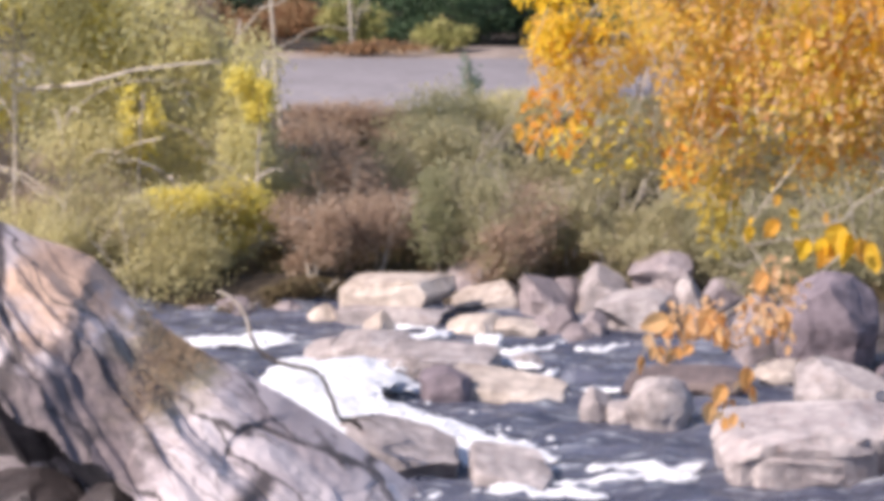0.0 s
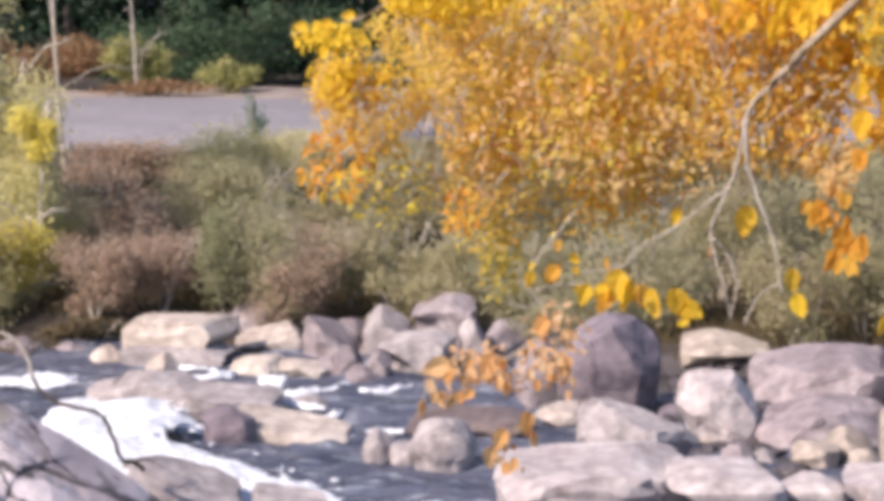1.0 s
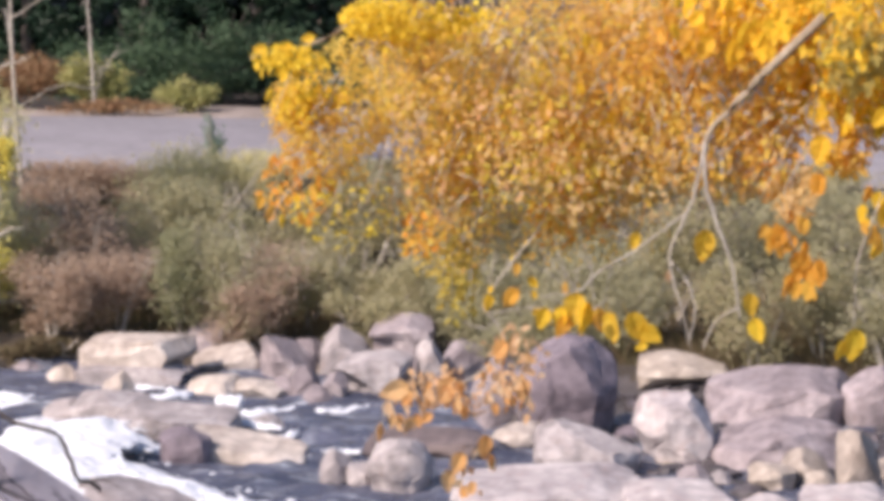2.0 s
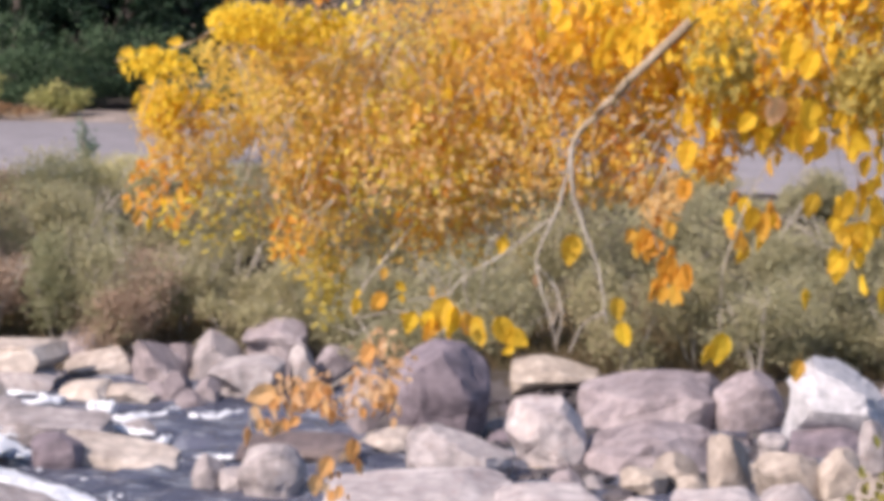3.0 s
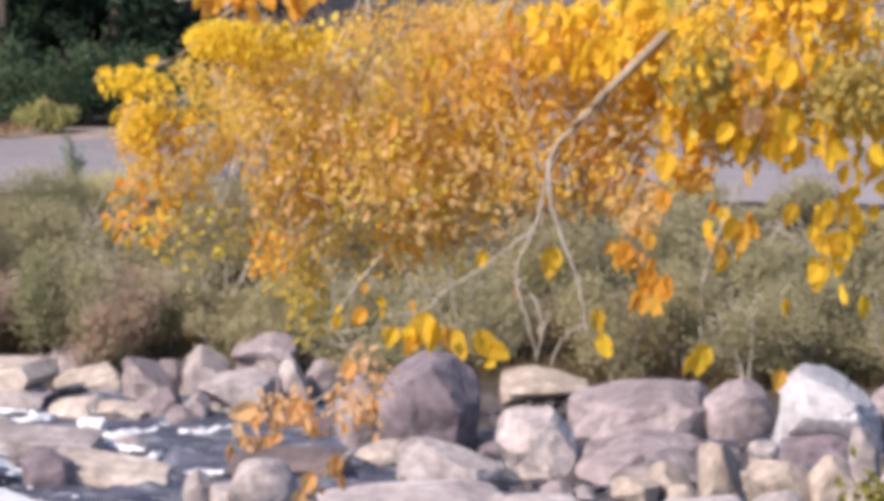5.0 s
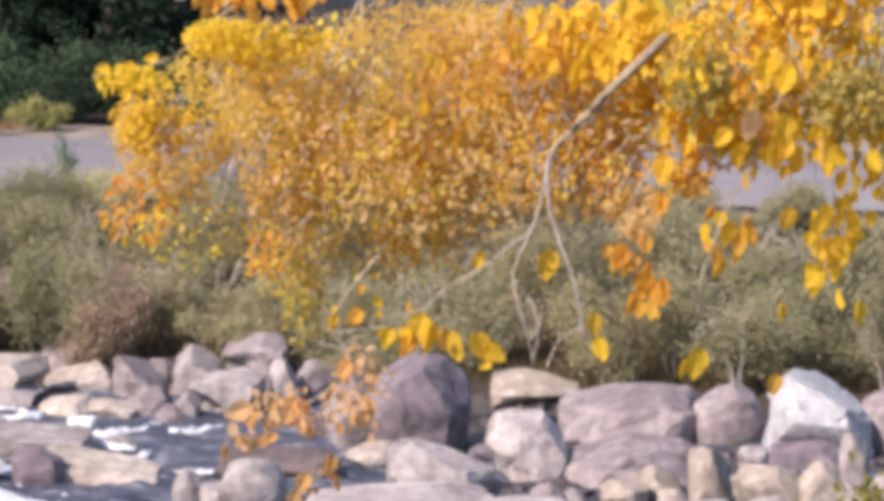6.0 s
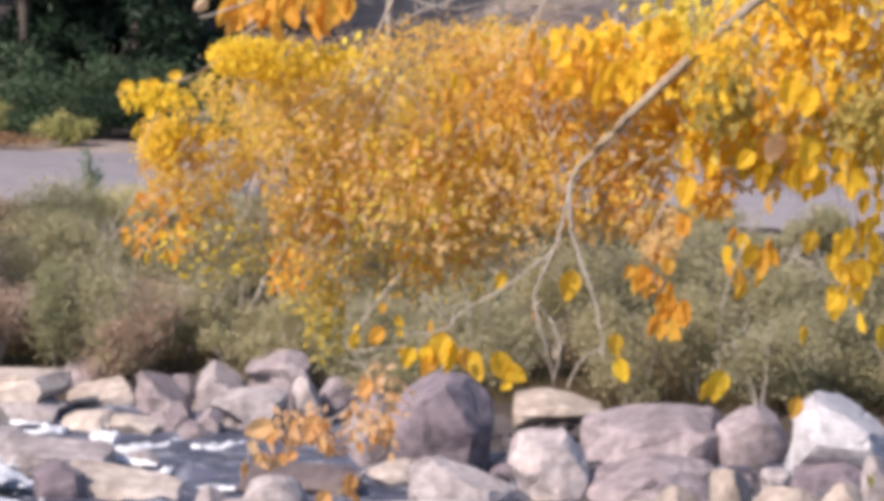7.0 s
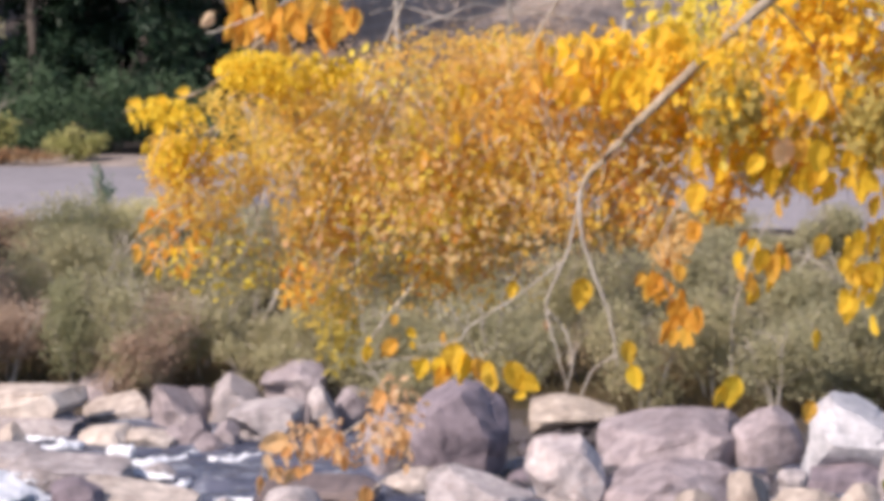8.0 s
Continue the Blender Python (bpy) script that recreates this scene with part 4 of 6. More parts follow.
cascade([(-5.26, 48.31, 0.01), (-4.72, 47.90, 0.02), (-4.11, 48.42, 0.01)], 0.40, 13, "thin foam trail in the pool")
cascade([(-5.45, 49.27, 0.02), (-4.92, 49.15, 0.03), (-4.39, 48.78, 0.02)], 0.30, 30, "streak of foam on dark water", gap=0.06)
cascade([(-4.91, 47.26, 0.02), (-4.35, 47.02, 0.03), (-3.79, 46.55, 0.02)], 0.35, 31, "thin foam line in the pool", gap=0.06)
cascade([(-7.20, 52.85, 0.02), (-6.74, 52.61, 0.03), (-6.29, 52.12, 0.02)], 0.25, 32, "broken line of foam by the slab", gap=0.06)
cascade([(-3.67, 47.00, 0.02), (-3.38, 47.03, 0.03), (-3.10, 46.83, 0.02)], 0.22, 33, "small foam streak by the rocks", gap=0.06)
cascade([(-3.16, 41.21, 0.02), (-2.68, 41.50, 0.03), (-2.19, 41.55, 0.02)], 0.45, 34, "foam fringe on the lower pool", gap=0.06)
cascade([(-2.55, 40.43, 0.02), (-2.15, 40.77, 0.03), (-1.74, 40.86, 0.02)], 0.35, 35, "streak of foam on dark water", gap=0.06)

# ---- far bank shrubs ----


def shrub(x, y, rx, ry, h, n, leaf, material, seed, label, stem=BARK, stems=9, loose=False, name="shrub"):
    rng = np.random.default_rng(seed)
    pr = random.Random(seed)
    z0 = ground_height(x, y)
    root = tagged(new(name), label, "shrub")
    root.location = (x, y, z0)
    paths = []
    for _ in range(stems):
        tip = Vector((pr.uniform(-0.8, 0.8) * rx, pr.uniform(-0.6, 0.6) * ry, h * pr.uniform(0.6, 1.0)))
        mid = Vector((tip.x * 0.4, tip.y * 0.4, tip.z * 0.5))
        limb = bend([(pr.uniform(-0.12, 0.12), pr.uniform(-0.1, 0.1), -0.15), mid, tip], 0.03, 0.006, 4, 0.03, pr)
        paths.append(limb)
        for k in (3, 5, 6):
            b = limb[k][0]
            e = b + Vector((pr.uniform(-0.5, 0.5) * rx, pr.uniform(-0.3, 0.3) * ry, pr.uniform(0.1, 0.4) * h * 0.6))
            paths.append(bend([b, (b + e) / 2 + Vector((0, 0, 0.05)), e], 0.012, 0.004, 3, 0.02, pr))
    for i in range(0, len(paths), 4):
        part("stem", tube("stem", paths[i:i + 4], stem, 5), root)
    pts = clumped((0, 0, h * 0.5), (rx, ry, h * 0.52), n, rng, 16 if loose else 9, 0.34 if loose else 0.46)
    pts = pts[pts[:, 2] > 0.02]
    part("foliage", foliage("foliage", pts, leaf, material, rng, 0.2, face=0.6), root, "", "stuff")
    return root


shrub(-9.43, 60.50, 2.03, 1.00, 1.17, 8500, 0.058, MAROON, 101, "russet-brown twiggy shrub on the far bank", BARK, 6)
shrub(-9.66, 65.60, 1.90, 1.00, 1.05, 8500, 0.062, MAROON, 102, "reddish brown shrub below the road", BARK, 6)
shrub(-8.95, 62.90, 1.50, 0.80, 0.75, 4000, 0.060, MAROON, 661, "low russet brush below the road bank", BARK, 5)
shrub(-8.70, 58.60, 1.10, 0.80, 2.35, 5000, 0.060, MAROON, 662, "rose-brown twiggy shrub on the far bank", BARK, 5)
shrub(-9.90, 58.90, 1.10, 0.80, 2.05, 5000, 0.060, DUSTY, 663, "dusty grey-green shrub on the far bank", BARK, 5)
shrub(-7.19, 62.00, 1.56, 1.00, 1.83, 8500, 0.062, DUSTY, 103, "grey-green shrub on the far bank", BARK, 6)
shrub(-10.36, 58.50, 1.18, 1.00, 0.61, 4000, 0.055, WEED, 119, "low dark olive shrub over the water", BARK, 6)
shrub(-7.27, 64.00, 1.72, 1.00, 1.52, 8500, 0.062, DUSTY, 104, "pale green shrub along the road edge", BARK, 6)
shrub(-7.08, 60.50, 1.52, 1.00, 2.30, 8500, 0.062, SAGE, 105, "sage green shrub above the rocks", BARK, 6)
shrub(-4.98, 61.00, 1.54, 1.00, 2.19, 8500, 0.062, OLIVE, 106, "olive brown shrub on the far bank", BARK, 6)
shrub(-5.48, 58.50, 1.18, 1.00, 1.77, 5000, 0.055, MAROON, 107, "low russet shrub above the rocks", BARK, 6)
shrub(-3.26, 61.50, 1.65, 1.00, 1.80, 8500, 0.062, OLIVE, 108, "olive shrub on the far bank", BARK, 6)
shrub(-1.47, 60.50, 1.63, 1.00, 1.94, 8500, 0.062, SAGE, 109, "grey-green shrub beyond the boulders", BARK, 6)
shrub(0.16, 60.00, 1.61, 1.00, 2.01, 8500, 0.062, OLIVE, 110, "olive-grey shrub beyond the boulders", BARK, 6)
shrub(1.71, 57.50, 1.45, 1.00, 2.52, 8500, 0.062, OLIVE, 111, "dull olive shrub above the grey rock", BARK, 6)
shrub(3.39, 58.00, 1.56, 1.00, 2.24, 8500, 0.062, SAGE, 112, "grey-green shrub by the hanging twigs", BARK, 6)
shrub(5.05, 58.00, 1.66, 1.00, 2.25, 8500, 0.062, SAGE, 113, "sage green shrub on the far bank", BARK, 6)
shrub(6.66, 57.50, 1.64, 1.00, 2.20, 8500, 0.062, SAGE, 114, "grey-green shrub above the white boulder", BARK, 6)
shrub(8.38, 58.00, 1.56, 1.00, 2.02, 5000, 0.060, OLIVE, 115, "olive shrub at the end of the bank", BARK, 6)
shrub(-3.90, 58.50, 1.08, 1.00, 1.55, 5000, 0.055, OLIVE, 116, "low olive shrub above the stones", BARK, 6)
shrub(-2.37, 57.50, 1.06, 1.00, 1.57, 5000, 0.055, OLIVE, 121, "low olive-brown shrub above the stones", BARK, 6)
shrub(-0.52, 57.00, 1.24, 1.00, 1.52, 5000, 0.055, OLIVE, 122, "low olive shrub over the tall boulder", BARK, 6)
shrub(2.82, 54.50, 1.19, 1.00, 1.44, 4500, 0.050, STRAW, 117, "dry brown grass tuft above the rocks", BARK, 6)
shrub(4.38, 54.30, 1.19, 1.00, 1.26, 4500, 0.050, STRAW, 118, "dry brown weeds on the bank edge", BARK, 6)
shrub(6.06, 54.50, 1.37, 1.00, 0.93, 4500, 0.055, OLIVE, 120, "low dark weeds above the white boulder", BARK, 6)
shrub(0.90, 55.50, 1.12, 1.00, 1.09, 4500, 0.050, OLIVE, 123, "low weeds above the flat rock", BARK, 6)
shrub(-13.34, 55.38, 0.91, 0.80, 1.67, 5600, 0.058, DUSTY, 600, "low dusty grey-green shrub overhanging the waterline", BARK, 4)
shrub(-12.71, 55.64, 1.22, 0.80, 1.87, 5600, 0.058, OLIVE, 601, "low olive shrub overhanging the waterline", BARK, 4)
shrub(-11.84, 55.28, 1.52, 0.80, 1.93, 5600, 0.058, DUSTY, 602, "low dusty grey-green shrub overhanging the waterline", BARK, 4)
shrub(-10.99, 56.29, 1.04, 0.80, 1.87, 5600, 0.058, OLIVE, 603, "low olive shrub overhanging the waterline", BARK, 4)
shrub(-8.86, 55.81, 0.87, 0.80, 1.51, 5600, 0.058, MAROON, 605, "low russet-brown shrub overhanging the waterline", BARK, 4)
shrub(-7.83, 56.38, 1.54, 0.80, 1.67, 5600, 0.058, MAROON, 606, "low russet-brown shrub overhanging the waterline", BARK, 4)
shrub(-6.78, 56.20, 0.72, 0.80, 1.84, 5600, 0.058, BANKGREEN, 607, "low dark green shrub overhanging the waterline", BARK, 4)
shrub(-5.92, 55.85, 1.10, 0.80, 1.90, 5600, 0.058, SAGE, 608, "low grey-green shrub overhanging the waterline", BARK, 4)
shrub(-5.33, 55.74, 1.17, 0.80, 1.43, 5600, 0.058, MAROON, 609, "low russet-brown shrub overhanging the waterline", BARK, 4)
shrub(-4.57, 56.60, 0.97, 0.80, 1.49, 5600, 0.058, OLIVE, 610, "low olive shrub overhanging the waterline", BARK, 4)
shrub(-3.53, 55.44, 1.05, 0.80, 1.19, 5600, 0.058, OLIVE, 611, "low olive shrub overhanging the waterline", BARK, 4)
shrub(-2.64, 56.20, 0.99, 0.80, 2.02, 5600, 0.058, OLIVE, 612, "low olive shrub overhanging the waterline", BARK, 4)
shrub(-1.58, 55.13, 0.93, 0.80, 1.79, 5600, 0.058, SAGE, 613, "low grey-green shrub overhanging the waterline", BARK, 4)
shrub(-0.70, 53.53, 1.49, 0.80, 1.26, 5600, 0.058, SAGE, 614, "low grey-green shrub overhanging the waterline", BARK, 4)
shrub(0.28, 54.19, 1.52, 0.80, 1.97, 5600, 0.058, SAGE, 615, "low grey-green shrub overhanging the waterline", BARK, 4)
shrub(2.82, 52.52, 1.02, 0.80, 1.98, 5600, 0.058, OLIVE, 618, "low olive shrub overhanging the waterline", BARK, 4)
shrub(3.85, 53.20, 0.92, 0.80, 1.90, 5600, 0.058, OLIVE, 619, "low olive shrub overhanging the waterline", BARK, 4)
shrub(4.77, 51.78, 1.18, 0.80, 1.72, 5600, 0.058, SAGE, 620, "low grey-green shrub overhanging the waterline", BARK, 4)
shrub(5.89, 52.57, 0.99, 0.80, 1.80, 5600, 0.058, SAGE, 621, "low grey-green shrub overhanging the waterline", BARK, 4)
shrub(6.58, 52.94, 1.25, 0.80, 1.22, 5600, 0.058, SAGE, 622, "low grey-green shrub overhanging the waterline", BARK, 4)
shrub(7.15, 51.92, 0.90, 0.80, 2.01, 5600, 0.058, SAGE, 623, "low grey-green shrub overhanging the waterline", BARK, 4)
shrub(8.06, 52.64, 0.89, 0.80, 2.27, 5600, 0.058, SAGE, 624, "low grey-green shrub overhanging the waterline", BARK, 4)
shrub(0.93, 7.00, 0.22, 0.18, 0.72, 12000, 0.026, NEARGREEN, 130, "olive green weed on the near bank", BARK, 6)
shrub(-6.40, 66.16, 1.50, 0.90, 0.85, 5500, 0.062, DUSTY, 650, "taller dusty green shrub along the road bank", BARK, 4)
shrub(-4.03, 65.73, 1.32, 0.90, 0.76, 5500, 0.062, SAGE, 651, "taller grey-green shrub along the road bank", BARK, 4)
shrub(-2.02, 65.27, 1.32, 0.90, 0.74, 5500, 0.062, OLIVE, 652, "taller olive shrub along the road bank", BARK, 4)
shrub(-0.04, 64.76, 1.30, 0.90, 0.73, 5500, 0.062, SAGE, 653, "taller grey-green shrub along the road bank", BARK, 4)
shrub(1.69, 64.28, 1.30, 0.90, 0.80, 5500, 0.062, OLIVE, 654, "taller olive shrub along the road bank", BARK, 4)
shrub(3.19, 63.84, 1.29, 0.90, 0.80, 5500, 0.062, SAGE, 655, "taller grey-green shrub along the road bank", BARK, 4)
shrub(4.35, 63.49, 1.28, 0.90, 0.80, 5500, 0.062, OLIVE, 656, "taller olive shrub along the road bank", BARK, 4)
shrub(5.81, 63.04, 1.27, 0.90, 0.34, 5500, 0.062, SAGE, 657, "taller grey-green shrub along the road bank", BARK, 4)
shrub(6.80, 62.65, 0.75, 0.80, 1.10, 5500, 0.062, SAGE, 658, "taller grey-green shrub along the road bank", BARK, 4)
shrub(8.36, 62.24, 1.25, 0.90, 0.30, 5500, 0.062, OLIVE, 659, "taller olive shrub along the road bank", BARK, 4)
# Weeds added in the dark weed tone, for the shaded overhang.
shrub(-11.01, 54.50, 0.78, 0.60, 0.53, 2600, 0.070, WEED, 670, "dark weeds filling the shaded overhang at the water", BARK, 3)
shrub(-10.26, 54.60, 0.78, 0.60, 0.72, 2600, 0.070, WEED, 671, "dark weeds filling the shaded overhang at the water", BARK, 3)
shrub(-9.52, 54.70, 0.69, 0.60, 0.60, 2600, 0.070, WEED, 672, "dark weeds filling the shaded overhang at the water", BARK, 3)
shrub(-8.83, 55.20, 0.79, 0.60, 0.62, 2600, 0.070, WEED, 673, "dark weeds filling the shaded overhang at the water", BARK, 3)
shrub(-7.63, 69.30, 0.27, 0.20, 1.15, 700, 0.070, TEAL, 131, "slender dark green sapling at the road edge", BARK, 2)


def bank_grass():
    """Dry grass and weeds along the far bank."""
    rng = np.random.default_rng(77)
    verts, faces = [], []
    for _ in range(16000):
        x = rng.uniform(-17, 9)
        shore = 55.4 - 4.0 * step(-3.5, 2.5, x)
        y = shore + 0.8 + abs(rng.normal(0, 1)) * 4.0
        if y > road_near(x) - 0.3:
            continue
        z = ground_height(x, y) - 0.03
        h = rng.uniform(0.1, 0.38) * (0.6 + 0.8 * max(0, noise.noise(Vector((x * 0.8, y * 0.8, 6))) + 0.5))
        a = rng.uniform(-0.6, 0.6)
        w = rng.uniform(0.012, 0.03)
        k = len(verts)
        verts += [(x - w, y, z), (x + w, y, z), (x + a * h * 0.4 + w * 0.6, y - 0.1 * h, z + h * 0.6), (x + a * h, y - 0.2 * h, z + h)]
        faces += [(k, k + 1, k + 2), (k, k + 2, k + 3)]
    return tagged(new("grass", mesh_of("grass", verts, faces, WEED)), "dry brown and olive grass along the far bank", "grass", kind="stuff")


bank_grass()


def conifer(x, y, h, r, seed, n=7000):
    rng = np.random.default_rng(seed)
    z0 = ground_height(x, y)
    root = tagged(new("conifer"), "dark green conifer on the hillside behind the road", "tree", "trees behind the road")
    root.location = (x, y, z0)
    part("trunk", tube("trunk", [bend([(0, 0, -0.3), (0.05, 0, h * 0.5), (0, 0, h)], 0.2, 0.02, 4)], DARKBARK), root)
    ang = rng.uniform(0, 2 * math.pi, 60)
    lev = rng.uniform(0.04, 0.97, 60)
    pts = []
    for a, l in zip(ang, lev):
        reach = r * (1 - l) ** 0.8 * rng.uniform(0.75, 1.1)
        k = int(n / 60)
        s = rng.uniform(0.1, 1, k)
        px = np.cos(a) * reach * s
        py = np.sin(a) * reach * s
        pz = l * h - 0.25 * reach * s ** 2
        pts.append(np.stack([px, py, pz], 1) + rng.normal(0, 0.16, (k, 3)))
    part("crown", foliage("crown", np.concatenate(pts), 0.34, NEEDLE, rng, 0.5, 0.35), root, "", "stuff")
    return root


def broadleaf(x, y, h, r, seed, material, label, n=3000, leaf=0.12, low=0.15, k=18, bark=DARKBARK, trunk=0.14, second=None, boughs=()):
    rng = np.random.default_rng(seed)
    pr = random.Random(seed)
    z0 = ground_height(x, y)
    root = tagged(new("tree"), label, "tree")
    root.location = (x, y, z0)
    bole = bend([(0, 0, -0.3), (pr.uniform(-0.2, 0.2), 0, h * 0.4), (pr.uniform(-0.4, 0.4), 0, h * 0.95)], trunk, 0.02, 5, 0.02, pr)
    part("trunk", tube("trunk", [bole], bark, 8), root)
    limbs = []
    for k in range(3, 10):
        b = bole[k][0]
        a = pr.uniform(0, 6.28)
        e = b + Vector((math.cos(a) * r * 0.8, math.sin(a) * r * 0.7, pr.uniform(0.1, 0.5) * r))
        limbs.append(bend([b, (b + e) / 2 + Vector((0, 0, 0.12 * r)), e], trunk * 0.35, 0.01, 4, 0.02, pr))
    for path in limbs:
        part("limb", tube("limb", [path], bark, 6), root)
    for bough in boughs:
        part("limb", tube("limb", [bend([Vector(p) - root.location for p in bough], 0.05, 0.02, 4, 0.02, pr)], bark, 6), root)
    box = (0, 0, h * (0.5 + low / 2)), (r, r * 0.8, h * (0.5 - low / 2))
    pts = clumped(*box, n, rng, k, 0.36)
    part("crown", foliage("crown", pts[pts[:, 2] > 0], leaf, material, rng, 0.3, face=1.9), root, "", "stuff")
    if second:
        pts = clumped(*box, n // 3, rng, max(4, k // 3), 0.25)
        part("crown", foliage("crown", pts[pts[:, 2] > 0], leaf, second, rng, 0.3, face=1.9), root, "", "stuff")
    return root


broadleaf(-12.39, 59.50, 7.60, 2.80, 201, LIME, "yellow-green leafy tree on the far bank", 22000, 0.090, 0.00, 60, BARK, 0.08, GREYBRUSH)
broadleaf(-14.71, 58.50, 7.85, 2.75, 202, LIME, "pale yellow-green tree at the bend", 16000, 0.090, 0.00, 44, BARK, 0.08, LEMON, [[(-14.6, 58.4, 3.4), (-13.4, 57.0, 3.55), (-12.66, 56.5, 3.69), (-11.86, 56.4, 3.9), (-10.5, 56.4, 4.0)]])
broadleaf(-17.38, 58.50, 7.90, 2.75, 207, LIME, "leafy yellow-green tree beside the ledge", 6000, 0.085, 0.00, 22, BARK, 0.08)
broadleaf(-10.76, 58.50, 4.42, 1.47, 203, LIME, "small yellowing tree at the water edge", 13000, 0.075, 0.00, 34, BARK, 0.08)
broadleaf(-13.33, 57.50, 2.94, 2.51, 204, DUSTY, "dense dusty olive thicket at the water edge", 12000, 0.065, 0.00, 26, BARK, 0.08, GREYBRUSH)
broadleaf(-11.28, 57.00, 1.00, 1.44, 208, DUSTY, "low dusty bush over the riffle", 5000, 0.060, 0.00, 22, BARK, 0.08)
broadleaf(-10.33, 56.80, 1.71, 0.95, 205, LEMON, "low bush with yellow leaves by the river", 3000, 0.060, 0.00, 22, BARK, 0.08)
broadleaf(-11.02, 56.30, 1.85, 1.32, 209, LEMON, "bush topped with bright yellow leaves by the river", 6000, 0.060, 0.35, 30, BARK, 0.08)
broadleaf(-10.07, 57.60, 3.74, 0.58, 210, LEMON, "slender tree with a yellow top on the bank", 1500, 0.075, 0.60, 26, BARK, 0.04)
broadleaf(-12.24, 57.40, 3.23, 0.53, 211, LEMON, "thin tree with a few lemon leaves", 900, 0.075, 0.55, 26, BARK, 0.04)
broadleaf(-11.48, 56.00, 1.01, 1.60, 212, DUSTY, "low grey-green brush over the riffle", 6000, 0.060, 0.00, 22, BARK, 0.08)
broadleaf(-11.05, 66.0, 9.0, 2.2, 206, RUST, "slim pale-barked tree with brown leaves", 1500, 0.09, 0.55, 14, BARK, 0.045)
broadleaf(-12.20, 84.2, 5.2, 0.7, 213, LIME, "slim pale-stemmed sapling at the road verge", 300, 0.11, 0.55, 12, BARK, 0.035)
conifer(-24.13, 93.0, 12.0, 3.4, 300)
conifer(-22.09, 95.0, 12.0, 3.4, 301)
conifer(-19.13, 93.0, 12.0, 3.4, 302)
conifer(-17.30, 95.0, 12.0, 3.4, 303)
conifer(-15.21, 92.0, 12.0, 3.2, 304)
conifer(-13.95, 95.0, 12.0, 3.4, 305)
conifer(-11.96, 92.0, 12.0, 3.2, 306)
conifer(-10.64, 94.0, 12.0, 3.2, 307)
conifer(-8.87, 92.0, 12.0, 3.2, 308)
conifer(-7.57, 95.0, 12.0, 3.4, 309)
conifer(-6.32, 98.0, 12.0, 3.2, 310)
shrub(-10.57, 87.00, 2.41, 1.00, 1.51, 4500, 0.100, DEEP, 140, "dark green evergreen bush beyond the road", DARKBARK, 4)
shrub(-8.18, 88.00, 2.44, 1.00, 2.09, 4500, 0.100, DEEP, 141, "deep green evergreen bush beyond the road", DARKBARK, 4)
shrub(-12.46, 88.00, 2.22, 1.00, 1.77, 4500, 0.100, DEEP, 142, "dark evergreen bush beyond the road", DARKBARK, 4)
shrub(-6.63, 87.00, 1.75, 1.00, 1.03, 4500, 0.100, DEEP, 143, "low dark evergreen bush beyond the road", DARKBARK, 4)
shrub(-9.80, 84.50, 1.05, 0.70, 0.95, 1500, 0.110, VERGE, 144, "small yellow-green bush at the road verge", DARKBARK, 5, True)
shrub(-12.40, 85.00, 1.05, 0.70, 1.75, 2200, 0.110, VERGE, 145, "pale green bush at the road verge", BARK, 5, True)
shrub(-11.60, 83.60, 2.10, 0.50, 0.42, 1800, 0.080, RUST, 156, "low strip of rust-brown weeds along the road verge", DARKBARK, 4, True)
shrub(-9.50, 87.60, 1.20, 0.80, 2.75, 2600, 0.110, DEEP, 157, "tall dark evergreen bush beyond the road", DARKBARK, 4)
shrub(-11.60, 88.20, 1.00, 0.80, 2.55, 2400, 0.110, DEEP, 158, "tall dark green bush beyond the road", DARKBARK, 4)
shrub(-14.20, 85.50, 1.87, 1.00, 1.61, 4500, 0.100, RUST, 146, "rust-brown bush at the road verge", DARKBARK, 4, True)
shrub(-17.28, 85.50, 1.87, 1.00, 1.61, 4500, 0.100, RUST, 147, "brown bush at the road verge", DARKBARK, 4, True)
shrub(-19.97, 86.00, 2.17, 1.00, 1.89, 4500, 0.100, LIME, 148, "yellow-green bush beyond the road", DARKBARK, 4, True)
shrub(-4.23, 89.00, 2.47, 1.00, 3.34, 4500, 0.100, MAROON, 149, "grey-brown bare bush beyond the road", DARKBARK, 4)
shrub(-1.27, 90.00, 2.49, 1.00, 3.30, 4500, 0.100, MAROON, 150, "grey-brown twiggy bush beyond the road", DARKBARK, 4)
shrub(1.75, 90.00, 2.49, 1.00, 3.30, 4500, 0.100, MAROON, 151, "dull brown bush beyond the road", DARKBARK, 4)
shrub(4.71, 89.00, 2.47, 1.00, 3.02, 4500, 0.100, RUST, 152, "brown bush beyond the road", DARKBARK, 4)
shrub(7.70, 89.00, 2.47, 1.00, 2.69, 4500, 0.100, OLIVE, 153, "olive bush beyond the road", DARKBARK, 4)
shrub(10.68, 89.00, 2.47, 1.00, 2.36, 4500, 0.100, OLIVE, 154, "dull olive bush beyond the road", DARKBARK, 4)
shrub(13.37, 89.00, 2.47, 1.00, 2.36, 4500, 0.100, OLIVE, 155, "olive-grey bush beyond the road", DARKBARK, 4)
broadleaf(-5.01, 95.0, 9.5, 2.6, 450, GREYBRUSH, "half-bare grey-brown tree on the slope beyond the road", 2600, 0.13, 0.0, 16, BARK, 0.10)
broadleaf(-3.80, 101.0, 10.5, 2.6, 451, GREYBRUSH, "half-bare grey-brown tree on the slope beyond the road", 2600, 0.13, 0.0, 16, BARK, 0.10)
